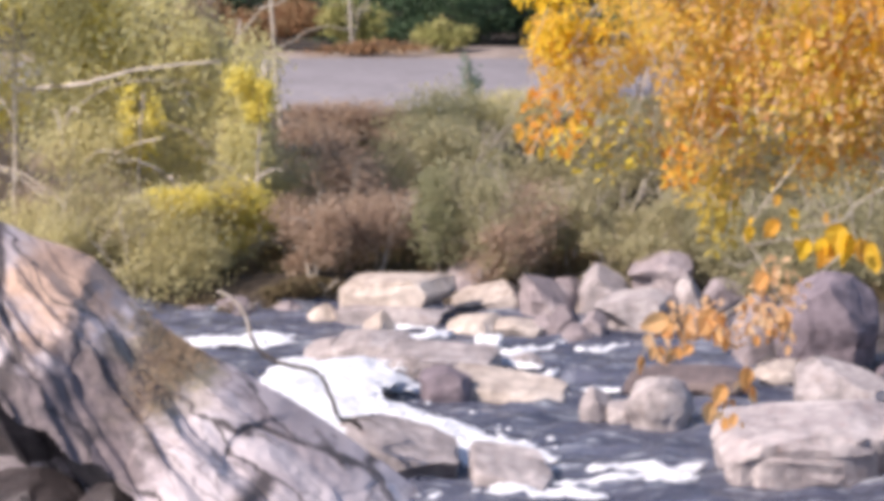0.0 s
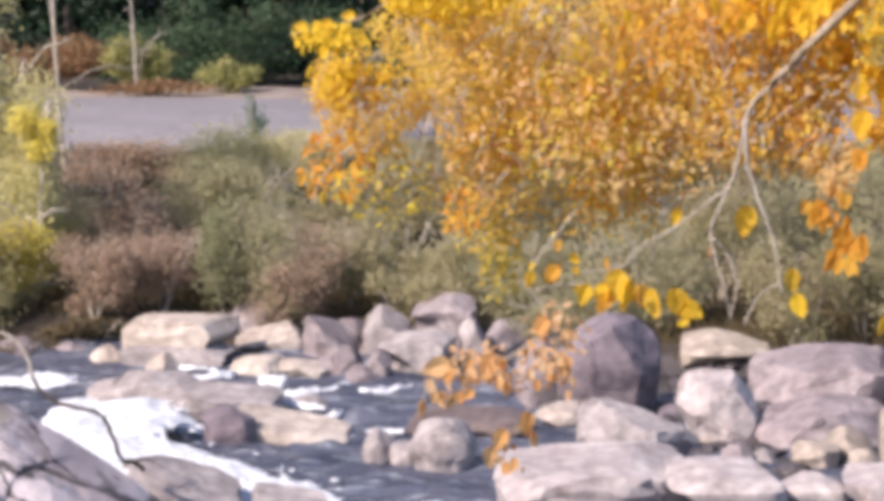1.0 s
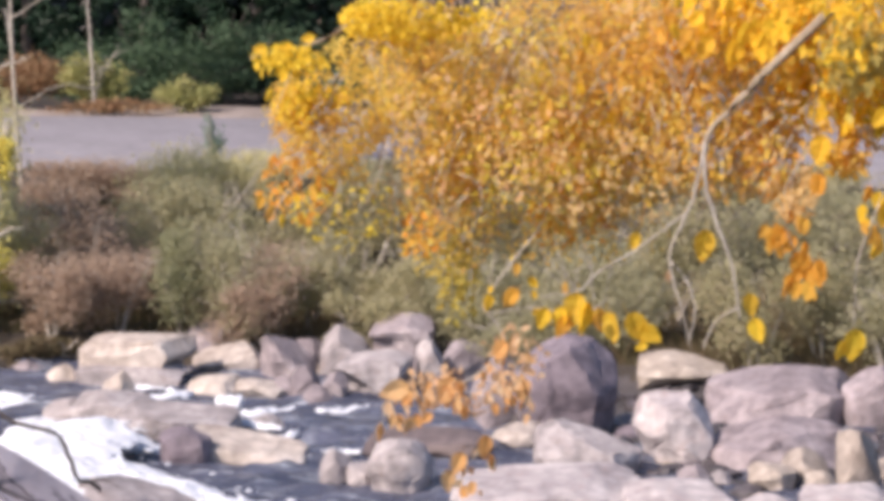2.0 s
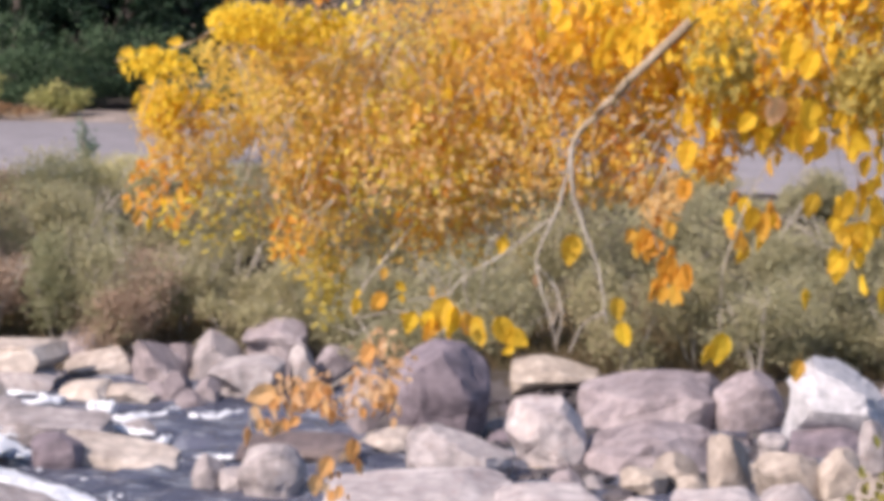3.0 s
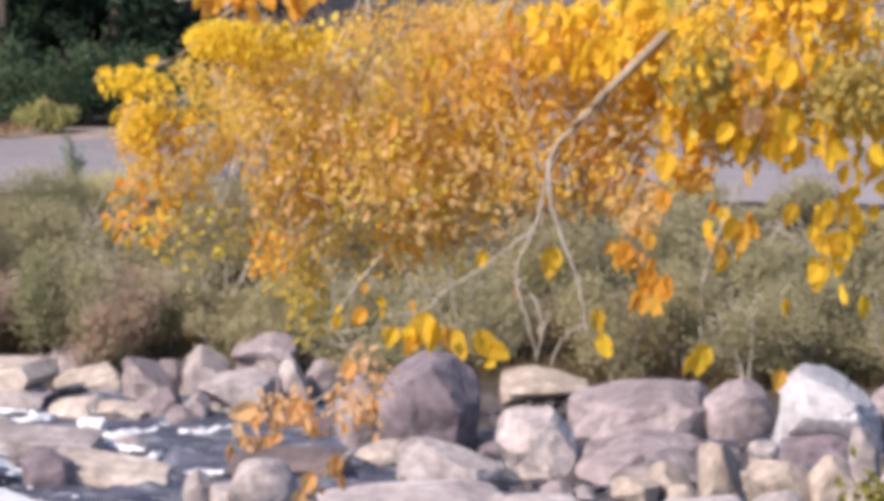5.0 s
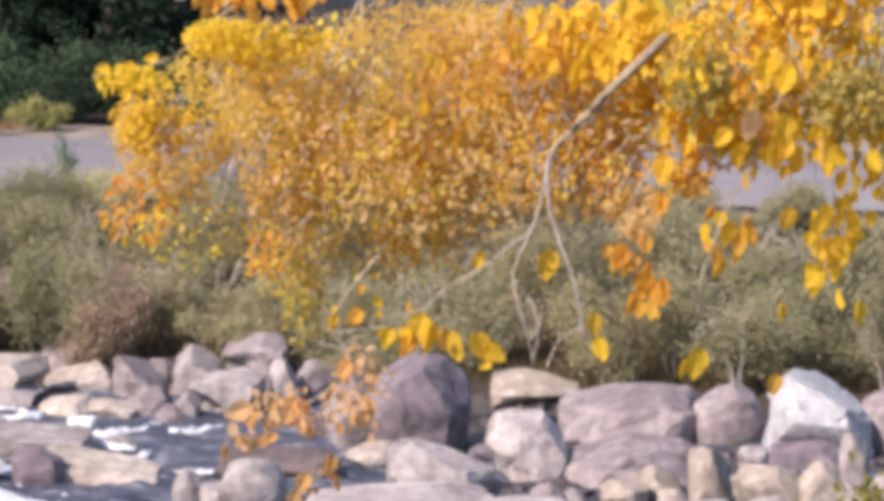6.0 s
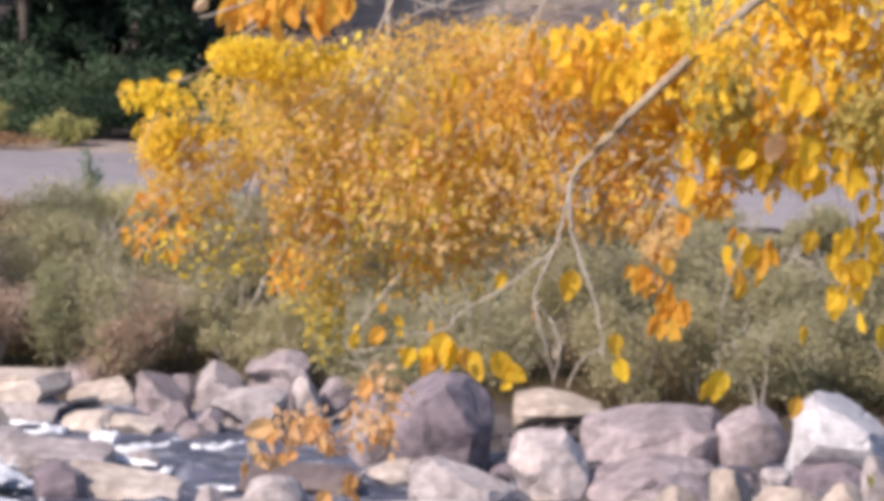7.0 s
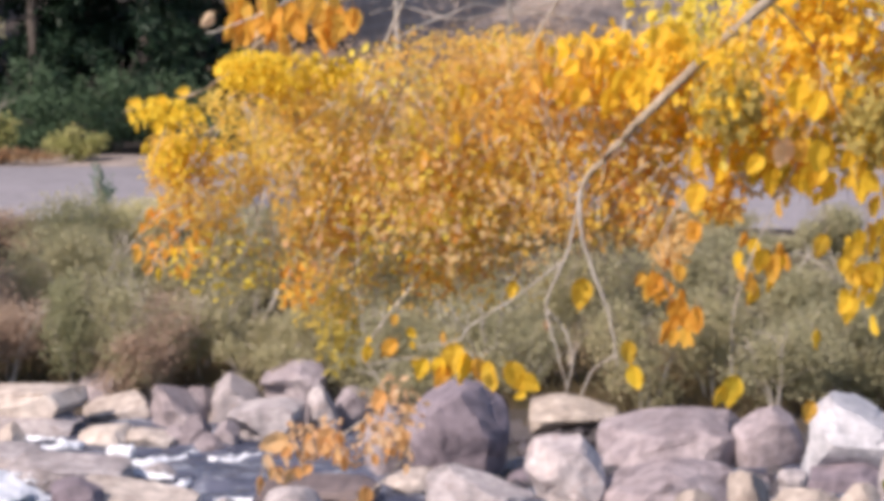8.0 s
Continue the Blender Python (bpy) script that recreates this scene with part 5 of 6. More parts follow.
broadleaf(-2.00, 96.0, 11.5, 2.6, 452, GREYBRUSH, "half-bare grey-brown tree on the slope beyond the road", 2600, 0.13, 0.0, 16, BARK, 0.10)
broadleaf(-0.41, 102.0, 9.5, 2.6, 453, GREYBRUSH, "half-bare grey-brown tree on the slope beyond the road", 2600, 0.13, 0.0, 16, BARK, 0.10)
broadleaf(1.24, 97.0, 10.5, 2.6, 454, GREYBRUSH, "half-bare grey-brown tree on the slope beyond the road", 2600, 0.13, 0.0, 16, BARK, 0.10)
broadleaf(3.05, 103.0, 11.5, 2.6, 455, GREYBRUSH, "half-bare grey-brown tree on the slope beyond the road", 2600, 0.13, 0.0, 16, BARK, 0.10)
broadleaf(4.45, 96.0, 9.5, 2.6, 456, GREYBRUSH, "half-bare grey-brown tree on the slope beyond the road", 2600, 0.13, 0.0, 16, BARK, 0.10)
broadleaf(6.55, 101.0, 10.5, 2.6, 457, GREYBRUSH, "half-bare grey-brown tree on the slope beyond the road", 2600, 0.13, 0.0, 16, BARK, 0.10)
broadleaf(8.08, 97.0, 11.5, 2.6, 458, GREYBRUSH, "half-bare grey-brown tree on the slope beyond the road", 2600, 0.13, 0.0, 16, BARK, 0.10)
broadleaf(10.39, 102.0, 9.5, 2.6, 459, GREYBRUSH, "half-bare grey-brown tree on the slope beyond the road", 2600, 0.13, 0.0, 16, BARK, 0.10)
broadleaf(11.67, 97.0, 10.5, 2.6, 460, GREYBRUSH, "half-bare grey-brown tree on the slope beyond the road", 2600, 0.13, 0.0, 16, BARK, 0.10)
broadleaf(14.19, 101.0, 11.5, 2.6, 461, GREYBRUSH, "half-bare grey-brown tree on the slope beyond the road", 2600, 0.13, 0.0, 16, BARK, 0.10)

# ---- overhanging autumn tree ----


def leaf_mesh(name, material, ln=0.1, wd=0.066):
    """A broad leaf on a short stalk, cupped and notched, hanging down -z from its origin."""
    half = [(0.0, 0.0), (0.10, 0.32), (0.28, 0.48), (0.5, 0.5), (0.72, 0.38), (0.88, 0.2), (1.0, 0.0)]
    verts, faces = [(-0.0012, 0, 0.025), (0.0012, 0, 0.025)], []
    n = len(half)
    for s, c in half:
        verts.append((0, 0.012 * math.sin(s * 3), -s * ln))
    for sgn in (1, -1):
        for k, (s, c) in enumerate(half):
            verts.append((sgn * c * wd, -0.014 * (c * 2) ** 2 + 0.012 * math.sin(s * 3) + 0.004 * math.sin(9 * s + sgn), -s * ln))
    for q, sgn in enumerate((1, -1)):
        o = 2 + n * (q + 1)
        for k in range(n - 1):
            f = [2 + k, o + k, o + k + 1, 2 + k + 1]
            faces.append(tuple(f if sgn < 0 else f[::-1]))
    faces.append((0, 1, 2))
    return mesh_of(name, verts, faces, material)


tree = tagged(new("autumn_tree"), "overhanging tree with golden autumn leaves and pale bark", "tree")
tree.location = (2.9, 12.2, ground_height(2.9, 12.2))
TREE_AT = Vector(tree.location)
part("trunk", tube("trunk", [bend([Vector((0, 0, -0.4)), Vector((-0.1, 0, 2.2)), Vector((0.15, 0.1, 4.6)), Vector((0.1, 0.2, 7.5))], 0.17, 0.05, 5, 0.01)], BARK, 12), tree, "pale bark trunk")


twig_paths = []


def limb(name, r0, r1, *points, bark=BARK):
    rng = random.Random(len(points) * 7 + int(r0 * 1e4))
    path = bend([Vector(p) - TREE_AT for p in points], r0, r1, 5, 0.003, rng)
    ob = part(name, tube(name, [path], bark, 8), tree)
    twig_paths.append((ob, [p for p, _ in path]))
    return ob


limb("branch", 0.025, 0.008, (2.95, 12.3, 9.6), (2.2, 11.8, 9.0), (1.313, 11.00, 8.432), (0.977, 10.70, 8.167), (0.727, 10.55, 7.961), (0.578, 10.55, 7.819), (0.493, 10.55, 7.730), (0.401, 10.55, 7.632), (0.370, 10.55, 7.577), bark=TWIGBARK)
limb("twig", 0.008, 0.003, (0.370, 10.55, 7.584), (0.367, 10.55, 7.481), (0.385, 10.55, 7.391), (0.430, 10.55, 7.266), (0.461, 10.55, 7.158), (0.485, 10.55, 7.014))
limb("twig", 0.006, 0.002, (0.370, 10.55, 7.577), (0.345, 10.55, 7.445), (0.317, 10.55, 7.356), (0.261, 10.55, 7.230), (0.270, 10.55, 7.149), (0.297, 10.55, 7.050), (0.329, 10.55, 6.923))
limb("twig", 0.005, 0.002, (0.264, 10.55, 7.194), (0.314, 10.55, 7.140), (0.342, 10.55, 7.050), (0.324, 10.55, 6.941))
limb("twig", 0.004, 0.002, (0.476, 10.55, 7.050), (0.404, 10.55, 7.005), (0.369, 10.55, 6.923))
limb("twig", 0.004, 0.002, (0.317, 10.55, 7.356), (0.171, 10.55, 7.248), (0.029, 10.55, 7.158), (-0.025, 10.55, 7.104), (-0.150, 10.55, 7.086))
limb("branch", 0.016, 0.004, (1.014, 11.10, 8.155), (0.404, 11.20, 8.301), (-0.159, 11.35, 8.243), (-0.632, 11.40, 8.054), (-0.853, 11.30, 7.871), (-1.107, 11.00, 7.812), bark=TWIGBARK)
limb("twig", 0.006, 0.002, (-0.159, 11.30, 8.243), (-0.349, 11.30, 7.827), (-0.498, 11.20, 7.475), (-0.589, 11.10, 7.239))
limb("twig", 0.006, 0.002, (0.404, 11.20, 8.301), (0.125, 11.30, 7.827), (-0.045, 11.20, 7.475), (-0.158, 11.10, 7.239))
limb("twig", 0.004, 0.002, (-0.632, 11.40, 8.054), (-0.855, 11.50, 7.720), (-0.999, 11.45, 7.465), (-1.085, 11.30, 7.325), bark=TWIGBARK)
limb("twig", 0.006, 0.002, (-0.159, 11.30, 8.243), (-0.404, 10.80, 8.236), (-0.652, 10.70, 8.132), (-0.813, 10.70, 8.078))
limb("twig", 0.004, 0.002, (0.977, 10.70, 8.167), (1.173, 11.00, 7.956), (1.139, 11.00, 7.734), (0.958, 11.00, 7.344))
limb("twig", 0.003, 0.002, (0.958, 11.00, 7.344), (0.890, 11.00, 7.138), (0.879, 11.00, 6.894))
limb("twig", 0.003, 0.002, (1.173, 11.00, 7.956), (1.289, 11.00, 7.586), (1.330, 11.00, 7.344), (1.277, 11.00, 7.119))
limb("twig", 0.003, 0.002, (0.727, 10.55, 7.961), (0.727, 10.90, 7.594), (0.643, 11.00, 7.344), (0.719, 11.00, 7.082))
limb("twig", 0.003, 0.002, (-0.158, 11.10, 7.239), (-0.343, 11.00, 6.988), (-0.157, 11.00, 6.988), (0.030, 11.00, 6.941), (0.207, 11.00, 6.847))
limb("twig", 0.003, 0.002, (-0.343, 11.00, 6.988), (-0.269, 11.00, 6.856), (-0.456, 11.00, 6.705), (-0.644, 11.00, 6.667), (-0.682, 11.00, 6.572))
limb("twig", 0.003, 0.002, (-0.269, 11.00, 6.856), (-0.195, 11.00, 6.686), (-0.345, 11.00, 6.515), (-0.458, 11.00, 6.401))
limb("twig", 0.004, 0.002, (0.559, 11.30, 8.247), (0.255, 11.20, 8.138), (0.048, 11.10, 8.151), (-0.062, 11.00, 8.218))
limb("twig", 0.004, 0.002, (0.371, 11.30, 8.096), (0.142, 11.20, 8.119), (-0.008, 11.10, 8.101), (-0.194, 11.10, 8.142), (-0.302, 11.00, 8.127))
limb("twig", 0.003, 0.002, (0.048, 11.10, 8.151), (-0.118, 11.00, 8.090), (-0.211, 11.00, 8.044))
limb("twig", 0.003, 0.002, (-0.194, 11.10, 8.142), (-0.230, 11.10, 8.235), (-0.305, 11.10, 8.290))


def lobe(x, z, rx, rz, n, size, material, seed, depth=0.55, y=11.0, gap=0.0):
    """A hanging spray of the crown, placed to fit the camera's view: leaves in a ragged ellipsoid."""
    rng = np.random.default_rng(seed)
    pts = lumpy((x, y, z), (rx, depth, rz), n, rng, gap, 3.0)
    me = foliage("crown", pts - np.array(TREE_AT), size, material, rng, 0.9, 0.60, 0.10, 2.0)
    part("crown", me, tree, "", "stuff")


lobe(-0.85, 7.64, 0.25, 0.27, 3202, 0.019, GOLD, 501, 0.32, 11.3, 0.00)
lobe(-0.97, 7.81, 0.15, 0.06, 260, 0.028, LEMONGOLD, 502, 0.20, 11.0, 0.00)
lobe(-0.92, 7.64, 0.16, 0.11, 520, 0.027, LEMONGOLD, 503, 0.30, 11.3, 0.00)
lobe(-1.00, 7.36, 0.14, 0.16, 133, 0.035, ORANGE, 504, 0.30, 11.3, 0.00)
lobe(-0.48, 7.66, 0.36, 0.37, 4651, 0.020, GOLD, 505, 0.32, 11.3, 0.00)
lobe(-0.55, 7.93, 0.31, 0.10, 1000, 0.028, LEMONGOLD, 506, 0.30, 11.3, 0.00)
lobe(-0.47, 7.29, 0.21, 0.23, 877, 0.021, GOLD, 507, 0.40, 11.3, 0.10)
lobe(-0.55, 7.25, 0.09, 0.12, 76, 0.036, ORANGE, 508, 0.30, 11.3, 0.00)
lobe(-0.43, 7.07, 0.08, 0.17, 212, 0.032, OLIVEGOLD, 509, 0.15, 11.3, 0.00)
lobe(-0.01, 7.60, 0.38, 0.42, 5168, 0.020, GOLD, 510, 0.32, 11.3, 0.00)
lobe(-0.06, 7.36, 0.21, 0.24, 330, 0.026, ORANGE, 511, 0.40, 11.3, 0.10)
lobe(-0.16, 7.50, 0.38, 0.32, 1705, 0.022, MUSTARD, 512, 0.50, 11.3, 0.05)
lobe(-0.25, 7.59, 0.47, 0.36, 420, 0.028, PEACH, 513, 0.50, 11.2, 0.05)
lobe(0.52, 7.81, 0.33, 0.25, 1140, 0.039, GOLD, 514, 0.32, 11.3, 0.00)
lobe(0.51, 7.49, 0.36, 0.20, 608, 0.036, GOLD, 515, 0.40, 11.3, 0.00)
lobe(0.59, 7.97, 0.29, 0.14, 330, 0.052, YELLOW, 516, 0.32, 11.3, 0.00)
lobe(0.64, 7.48, 0.23, 0.17, 140, 0.032, ORANGE, 517, 0.40, 11.3, 0.00)
lobe(0.64, 7.45, 0.23, 0.15, 180, 0.030, TANLEAF, 518, 0.40, 11.3, 0.00)
lobe(0.84, 7.67, 0.20, 0.23, 280, 0.050, YELLOW, 519, 0.30, 11.3, 0.00)
lobe(0.84, 7.71, 0.20, 0.23, 260, 0.045, MUSTARD, 520, 0.30, 11.3, 0.00)
lobe(1.22, 8.08, 0.40, 0.46, 1000, 0.054, YELLOW, 521, 0.32, 11.3, 0.00)
lobe(1.26, 7.82, 0.37, 0.31, 480, 0.044, GOLD, 522, 0.32, 11.3, 0.00)
lobe(1.33, 7.68, 0.30, 0.19, 420, 0.046, OLIVEGOLD, 523, 0.32, 11.3, 0.00)
lobe(0.74, 8.00, 0.22, 0.18, 60, 0.045, YELLOW, 524, 0.10, 10.4, 0.00)
lobe(0.73, 8.04, 0.22, 0.19, 80, 0.050, MUSTARD, 525, 0.12, 11.2, 0.00)
lobe(0.00, 7.90, 0.43, 0.18, 1705, 0.021, GOLD, 526, 0.32, 11.3, 0.00)
lobe(0.22, 7.92, 0.38, 0.13, 304, 0.036, TANLEAF, 527, 0.32, 11.3, 0.05)
lobe(-0.23, 7.64, 0.66, 0.37, 3000, 0.036, TANLEAF, 528, 0.32, 11.7, -0.05)
lobe(-0.03, 7.68, 0.80, 0.35, 2200, 0.036, MUSTARD, 529, 0.32, 11.7, -0.05)
lobe(-0.26, 7.32, 0.68, 0.22, 1239, 0.019, TANLEAF, 530, 0.32, 11.5, 0.10)
lobe(-0.05, 7.21, 0.38, 0.12, 464, 0.019, GOLD, 531, 0.40, 11.3, 0.15)
lobe(-0.81, 7.27, 0.23, 0.13, 182, 0.026, MUSTARD, 532, 0.40, 11.3, 0.15)

lobe(0.66, 7.42, 0.20, 0.16, 700, 0.022, TANLEAF, 560, 0.30, 11.5, 0.00)
lobe(0.62, 7.52, 0.24, 0.14, 200, 0.024, ORANGE, 561, 0.30, 11.5, 0.00)
lobe(0.45, 7.42, 0.16, 0.14, 300, 0.022, TANLEAF, 562, 0.30, 11.5, 0.05)
lobe(1.20, 8.02, 0.42, 0.36, 1500, 0.034, MUSTARD, 563, 0.30, 11.9, -0.05)
lobe(0.85, 7.88, 0.30, 0.22, 700, 0.032, MUSTARD, 564, 0.30, 11.9, -0.05)
lobe(0.98, 7.56, 0.22, 0.10, 420, 0.028, TANLEAF, 565, 0.25, 11.4, 0.00)
lobe(0.86, 7.50, 0.16, 0.10, 200, 0.034, GOLD, 573, 0.25, 11.2, 0.00)
lobe(-0.45, 6.70, 0.24, 0.10, 150, 0.034, PEACH, 566, 0.20, 11.1, 0.00)
lobe(-0.25, 6.80, 0.12, 0.14, 70, 0.034, PEACH, 567, 0.20, 11.1, 0.00)
lobe(0.86, 7.83, 0.11, 0.14, 340, 0.036, DULLOLIVE, 568, 0.10, 10.9)
lobe(1.36, 7.74, 0.16, 0.12, 320, 0.038, DULLOLIVE, 569, 0.12, 10.9)
lobe(1.06, 7.62, 0.20, 0.08, 220, 0.040, MUSTARD, 570, 0.20, 11.2)
lobe(0.80, 8.02, 0.24, 0.12, 70, 0.042, GOLD, 577, 0.06, 10.45)
lobe(0.65, 7.40, 0.13, 0.13, 170, 0.028, TANLEAF, 578, 0.15, 11.0)
lobe(0.30, 7.50, 0.42, 0.22, 420, 0.026, GOLD, 574, 0.25, 11.1)
lobe(0.50, 7.66, 0.36, 0.20, 240, 0.026, TANLEAF, 575, 0.25, 11.15)
lobe(-0.25, 7.62, 0.60, 0.30, 1600, 0.022, TANLEAF, 571, 0.30, 11.2)
lobe(-0.10, 7.50, 0.50, 0.28, 500, 0.024, OLIVEGOLD, 572, 0.30, 11.2, 0.05)
lobe(0.00, 7.44, 0.46, 0.22, 420, 0.026, TANLEAF, 576, 0.20, 10.95, 0.05)


def fine_twigs():
    """The hair-thin twigs that show between the leaves of the crown."""
    rng = random.Random(91)
    paths = []
    for cx, cz, rx, rz, n in ((-0.75, 7.65, 0.30, 0.25, 60), (-0.2, 7.62, 0.50, 0.32, 170), (0.45, 7.70, 0.35, 0.30, 120), (1.15, 7.90, 0.40, 0.30, 70)):
        for _ in range(n):
            a, q = rng.uniform(0, 6.283), math.sqrt(rng.random())
            p = Vector((cx + rx * q * math.cos(a), rng.uniform(11.0, 11.7), cz + rz * q * math.sin(a))) - TREE_AT
            d = Vector((rng.uniform(-0.16, 0.10), rng.uniform(-0.05, 0.05), -rng.uniform(0.08, 0.28)))
            paths.append(bend([p, p + d * 0.5 + Vector((rng.uniform(-0.03, 0.03), 0, 0.02)), p + d], 0.0035, 0.0012, 3, 0.003, rng))
    part("twigwork", tube("twigwork", paths, BARK, 4), tree, "tan hair-thin twigs", "stuff")


fine_twigs()
LEAVES = {"gold": leaf_mesh("leaf", YELLOW), "orange": leaf_mesh("leaf", ORANGE), "peach": leaf_mesh("leaf", PEACH), "faded": leaf_mesh("leaf", FADED)}


def leaf(kind, x, z, size, turn=0.0, tilt=0.0, y=10.98):
    """One broad leaf that hangs from a twig, size metres long."""
    ob = new("leaf", LEAVES[kind])
    at = Vector((x, y, z)) - TREE_AT
    ob.parent = min(twig_paths, key=lambda q: min((p - at).length for p in q[1]))[0]
    m = pose(x, y, z, 0, tilt, turn) @ Matrix.Scale(size / 0.1, 4)
    ob.matrix_local = Matrix.Translation(-TREE_AT) @ m
    return ob


def spray(kinds, x, z, rx, rz, n, size, seed, y=10.98):
    """Loose leaves round the tip of a twig."""
    rng = random.Random(seed)
    for _ in range(n):
        a, q = rng.uniform(0, 6.283), math.sqrt(rng.random())
        leaf(rng.choice(kinds), x + rx * q * math.cos(a), z + rz * q * math.sin(a), size * rng.uniform(0.6, 1.25), rng.uniform(-70, 70), rng.uniform(-45, 45), y + rng.uniform(-0.15, 0.15))


spray(("gold",), 1.33, 7.32, 0.11, 0.10, 20, 0.085, 533, 10.98)
spray(("gold",), 1.29, 7.18, 0.06, 0.07, 7, 0.080, 534, 10.98)
spray(("orange",), 0.65, 7.26, 0.07, 0.08, 16, 0.065, 535, 10.98)
spray(("orange",), 0.70, 7.13, 0.07, 0.07, 10, 0.070, 536, 10.98)
spray(("gold", "orange"), 0.97, 7.31, 0.10, 0.09, 18, 0.070, 537, 10.98)
spray(("gold",), 1.45, 7.45, 0.14, 0.08, 18, 0.070, 538, 10.98)
spray(("orange",), -0.56, 8.14, 0.23, 0.08, 36, 0.085, 539, 10.80)
spray(("faded", "faded", "peach"), -0.59, 6.68, 0.07, 0.05, 11, 0.052, 540, 10.98)
spray(("faded", "faded", "peach"), -0.46, 6.71, 0.07, 0.06, 14, 0.049, 541, 10.98)
spray(("faded", "faded", "peach"), -0.26, 6.83, 0.10, 0.07, 16, 0.042, 542, 10.98)
spray(("faded", "faded", "peach"), -0.26, 6.71, 0.08, 0.06, 8, 0.042, 543, 10.98)
spray(("faded", "faded", "peach"), -0.38, 6.45, 0.07, 0.07, 6, 0.049, 544, 10.98)
spray(("gold",), 1.30, 7.63, 0.21, 0.14, 44, 0.075, 545, 10.98)
spray(("gold", "orange"), 1.05, 7.62, 0.09, 0.15, 18, 0.070, 546, 10.98)
spray(("gold",), 0.65, 7.97, 0.21, 0.12, 36, 0.080, 547, 10.98)
spray(("gold", "orange"), 0.32, 7.96, 0.15, 0.11, 22, 0.070, 548, 10.98)
spray(("gold", "orange"), -0.01, 7.66, 0.15, 0.26, 18, 0.060, 549, 10.98)
spray(("gold",), -0.94, 7.69, 0.11, 0.10, 10, 0.042, 550, 10.98)
spray(("gold", "orange"), -0.17, 7.07, 0.17, 0.08, 6, 0.050, 551, 10.98)
spray(("faded", "faded", "peach"), -0.56, 6.66, 0.08, 0.06, 8, 0.042, 552, 10.98)
spray(("faded", "faded", "peach"), -0.21, 6.69, 0.06, 0.08, 8, 0.035, 553, 10.98)
spray(("faded", "faded", "peach"), -0.34, 6.44, 0.07, 0.08, 4, 0.042, 554, 10.98)
spray(("gold", "orange"), -0.98, 7.32, 0.14, 0.10, 8, 0.050, 555, 10.98)
leaf("orange", 0.765, 7.437, 0.085, -25, 15)
leaf("orange", 1.143, 6.840, 0.081, 10, 10)
leaf("gold", 0.392, 7.253, 0.111, 10, 8)
leaf("gold", -0.030, 7.043, 0.122, -10, 10)
leaf("orange", 0.033, 6.991, 0.092, 40, -20)
leaf("gold", 0.136, 6.972, 0.118, 20, -35)
leaf("gold", -0.134, 6.994, 0.081, 10, 15)
leaf("orange", -0.227, 7.054, 0.081, -20, 40)
leaf("gold", -0.320, 7.038, 0.063, 30, 10)
leaf("gold", 0.532, 7.043, 0.085, 20, -12)
leaf("gold", 0.547, 6.961, 0.089, -15, -18)
leaf("gold", 0.890, 6.927, 0.114, 10, 12)
leaf("gold", 0.850, 6.887, 0.074, 40, 30)
leaf("gold", 1.119, 7.732, 0.116, 20, -6, 10.6)
leaf("orange", 1.072, 7.735, 0.085, -20, 10, 10.6)
leaf("gold", 0.163, 7.244, 0.063, 0, 10)
leaf("gold", 1.155, 7.075, 0.074, 50, -10)
leaf("orange", 0.680, 7.178, 0.111, 10, -30)
leaf("orange", 0.727, 7.122, 0.074, -30, -40)
leaf("gold", 1.188, 7.391, 0.089, 0, 20)
leaf("gold", 1.274, 7.195, 0.107, 20, 10)
leaf("gold", 1.337, 7.300, 0.111, -20, -10)
leaf("faded", -0.586, 6.729, 0.107, 0, 70)
leaf("faded", -0.446, 6.761, 0.104, 0, 20)
leaf("faded", -0.213, 6.759, 0.086, 20, 0)
leaf("faded", -0.268, 6.883, 0.079, -20, 30)
leaf("faded", -0.335, 6.566, 0.086, 30, 0)
leaf("faded", -0.410, 6.507, 0.083, 0, 20)
leaf("faded", -0.457, 6.448, 0.079, 20, 0)
leaf("faded", -0.684, 6.602, 0.065, 60, 0)
leaf("gold", 0.201, 6.876, 0.048, 0, 60)
leaf("gold", 1.415, 7.084, 0.092, 40, 0)
leaf("gold", 1.009, 7.606, 0.092, 20, 0)
leaf("gold", 0.769, 7.569, 0.111, -20, 10)
leaf("gold", 0.741, 7.671, 0.092, 0, -20)
leaf("gold", 0.490, 7.883, 0.111, 30, 15)
leaf("gold", 0.555, 7.896, 0.100, -30, -10)
leaf("gold", 0.398, 7.891, 0.089, 0, 20)
leaf("gold", 0.812, 7.975, 0.111, 20, 0)
leaf("gold", 1.098, 7.905, 0.118, 10, 0)
leaf("gold", 1.172, 7.865, 0.111, -20, 15)
leaf("gold", 1.321, 7.732, 0.103, 0, -10)
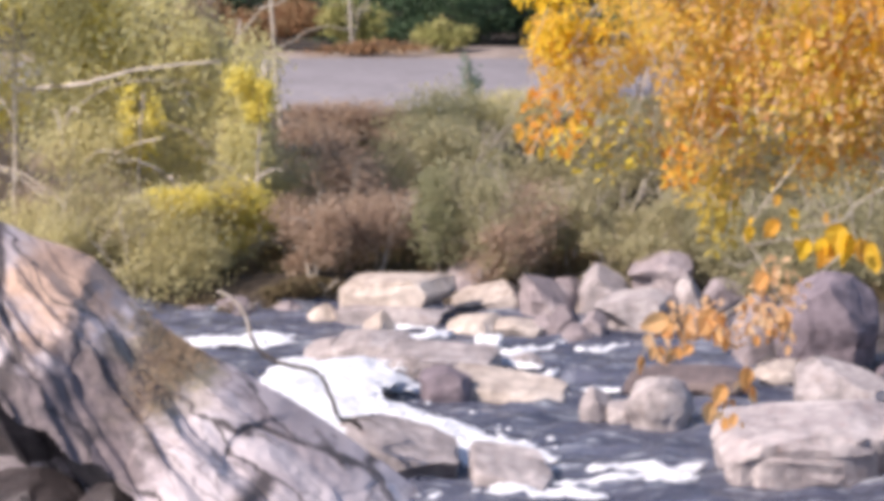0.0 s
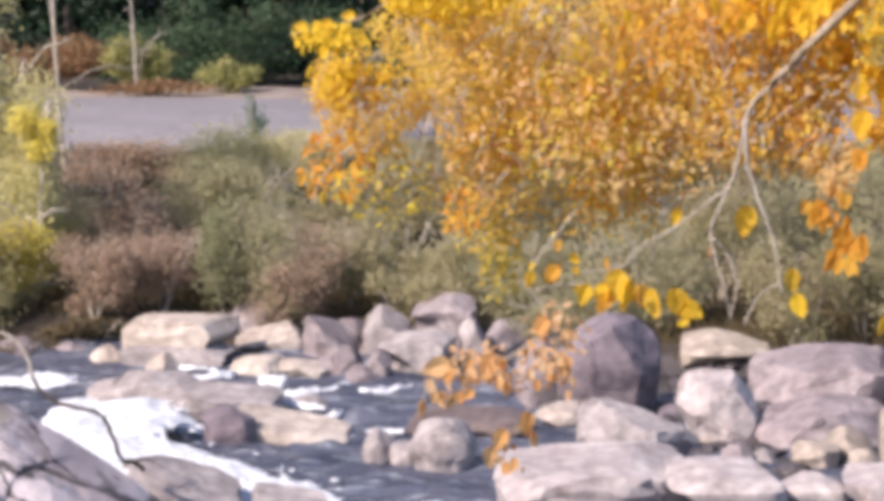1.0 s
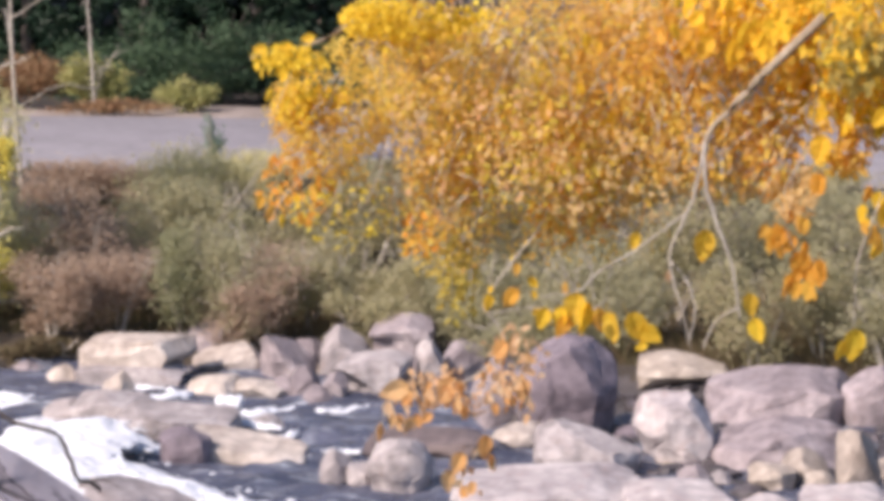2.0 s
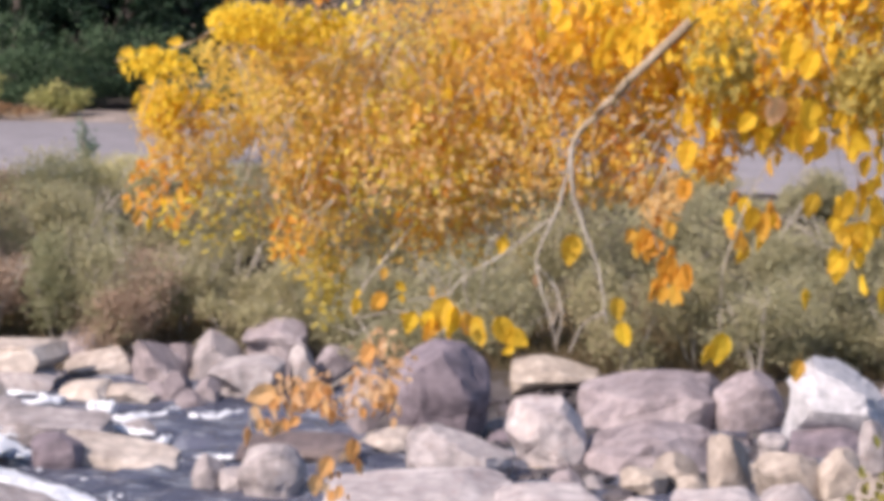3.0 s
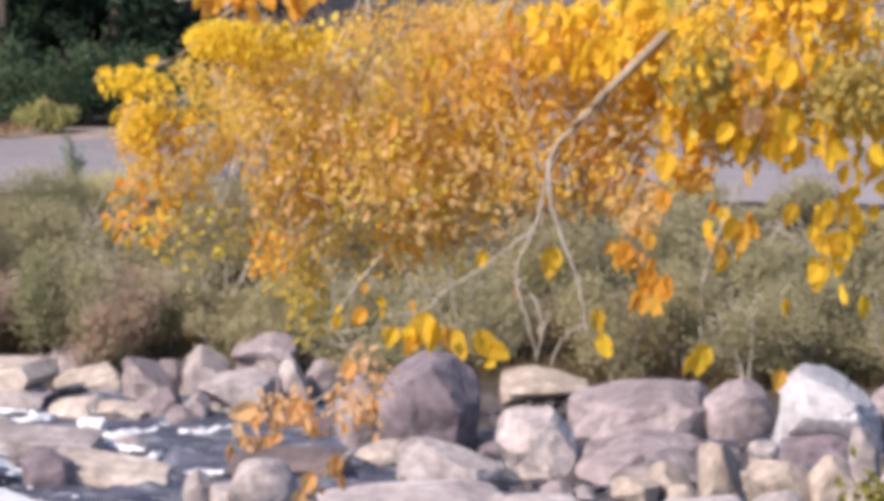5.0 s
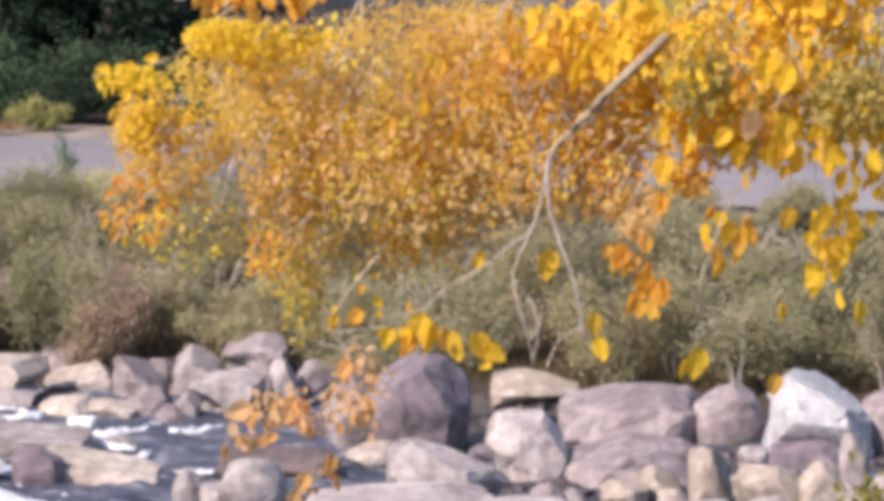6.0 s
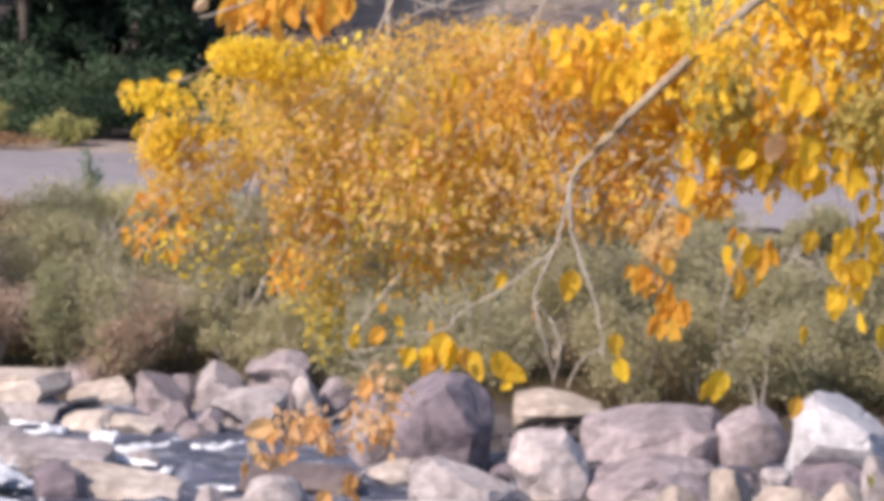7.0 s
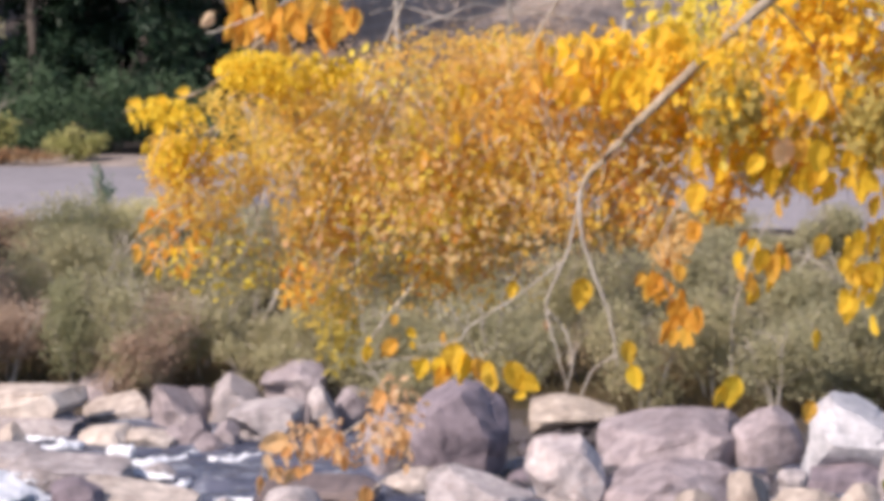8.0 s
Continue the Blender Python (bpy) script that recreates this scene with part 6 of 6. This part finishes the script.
leaf("gold", 0.007, 7.011, 0.114, 50, 18)
leaf("gold", 0.071, 6.978, 0.107, -40, -14)
leaf("orange", -0.060, 6.964, 0.081, 20, 30)
leaf("gold", -0.082, 6.996, 0.085, -30, 10)
leaf("gold", 0.179, 6.932, 0.089, 10, -50)
leaf("peach", 0.270, 7.117, 0.043, 30, 0)
leaf("orange", -0.705, 8.179, 0.114, 10, 20)
leaf("orange", -0.632, 8.186, 0.111, -20, -10)
leaf("orange", -0.558, 8.162, 0.118, 30, 15)
leaf("orange", -0.485, 8.186, 0.111, 0, -20)
leaf("orange", -0.411, 8.168, 0.111, 20, 10)
leaf("peach", -0.807, 8.131, 0.074, 50, 60)
leaf("peach", -0.660, 8.107, 0.081, 0, 30)
leaf("orange", -0.356, 8.149, 0.092, 10, 0)
leaf("orange", -0.741, 8.228, 0.103, 0, 0)
leaf("peach", 1.030, 7.733, 0.100, -10, 20, 10.6)
leaf("gold", -0.892, 7.883, 0.050, 0, 80)
leaf("gold", -0.966, 7.854, 0.050, 10, 85)
leaf("gold", -1.049, 7.846, 0.050, 0, 88)

bare_branch = tagged(new("bare_branch"), "bare bent grey branch lodged on the rock ledge", "branch")
bare_branch.location = (-5.962, 40.200, 0.833)

part("stick", tube("stick", [bend([(0.09, 0.10, -0.10), (0.01, -0.20, 0.06), (-0.08, -0.50, 0.14), (-0.18, -0.60, 0.45), (-0.33, -0.60, 0.72), (-0.76, -0.60, 0.83), (-1.00, -0.60, 0.96), (-1.12, -0.60, 1.14)], 0.032, 0.028, 5, 0.008)], DARKBARK, 6), bare_branch)
part("tip", tube("tip", [bend([(-1.12, -0.60, 1.14), (-1.21, -0.60, 1.45), (-1.35, -0.60, 1.64), (-1.53, -0.60, 1.71)], 0.030, 0.016, 5, 0.006)], BARK, 6), bare_branch, "pale tip of the stick")
part("side_twig", tube("side_twig", [bend([(0.01, -0.20, 0.06), (0.23, -0.40, 0.12), (0.38, -0.40, 0.05)], 0.014, 0.006, 5, 0.008)], DARKBARK, 6), bare_branch)
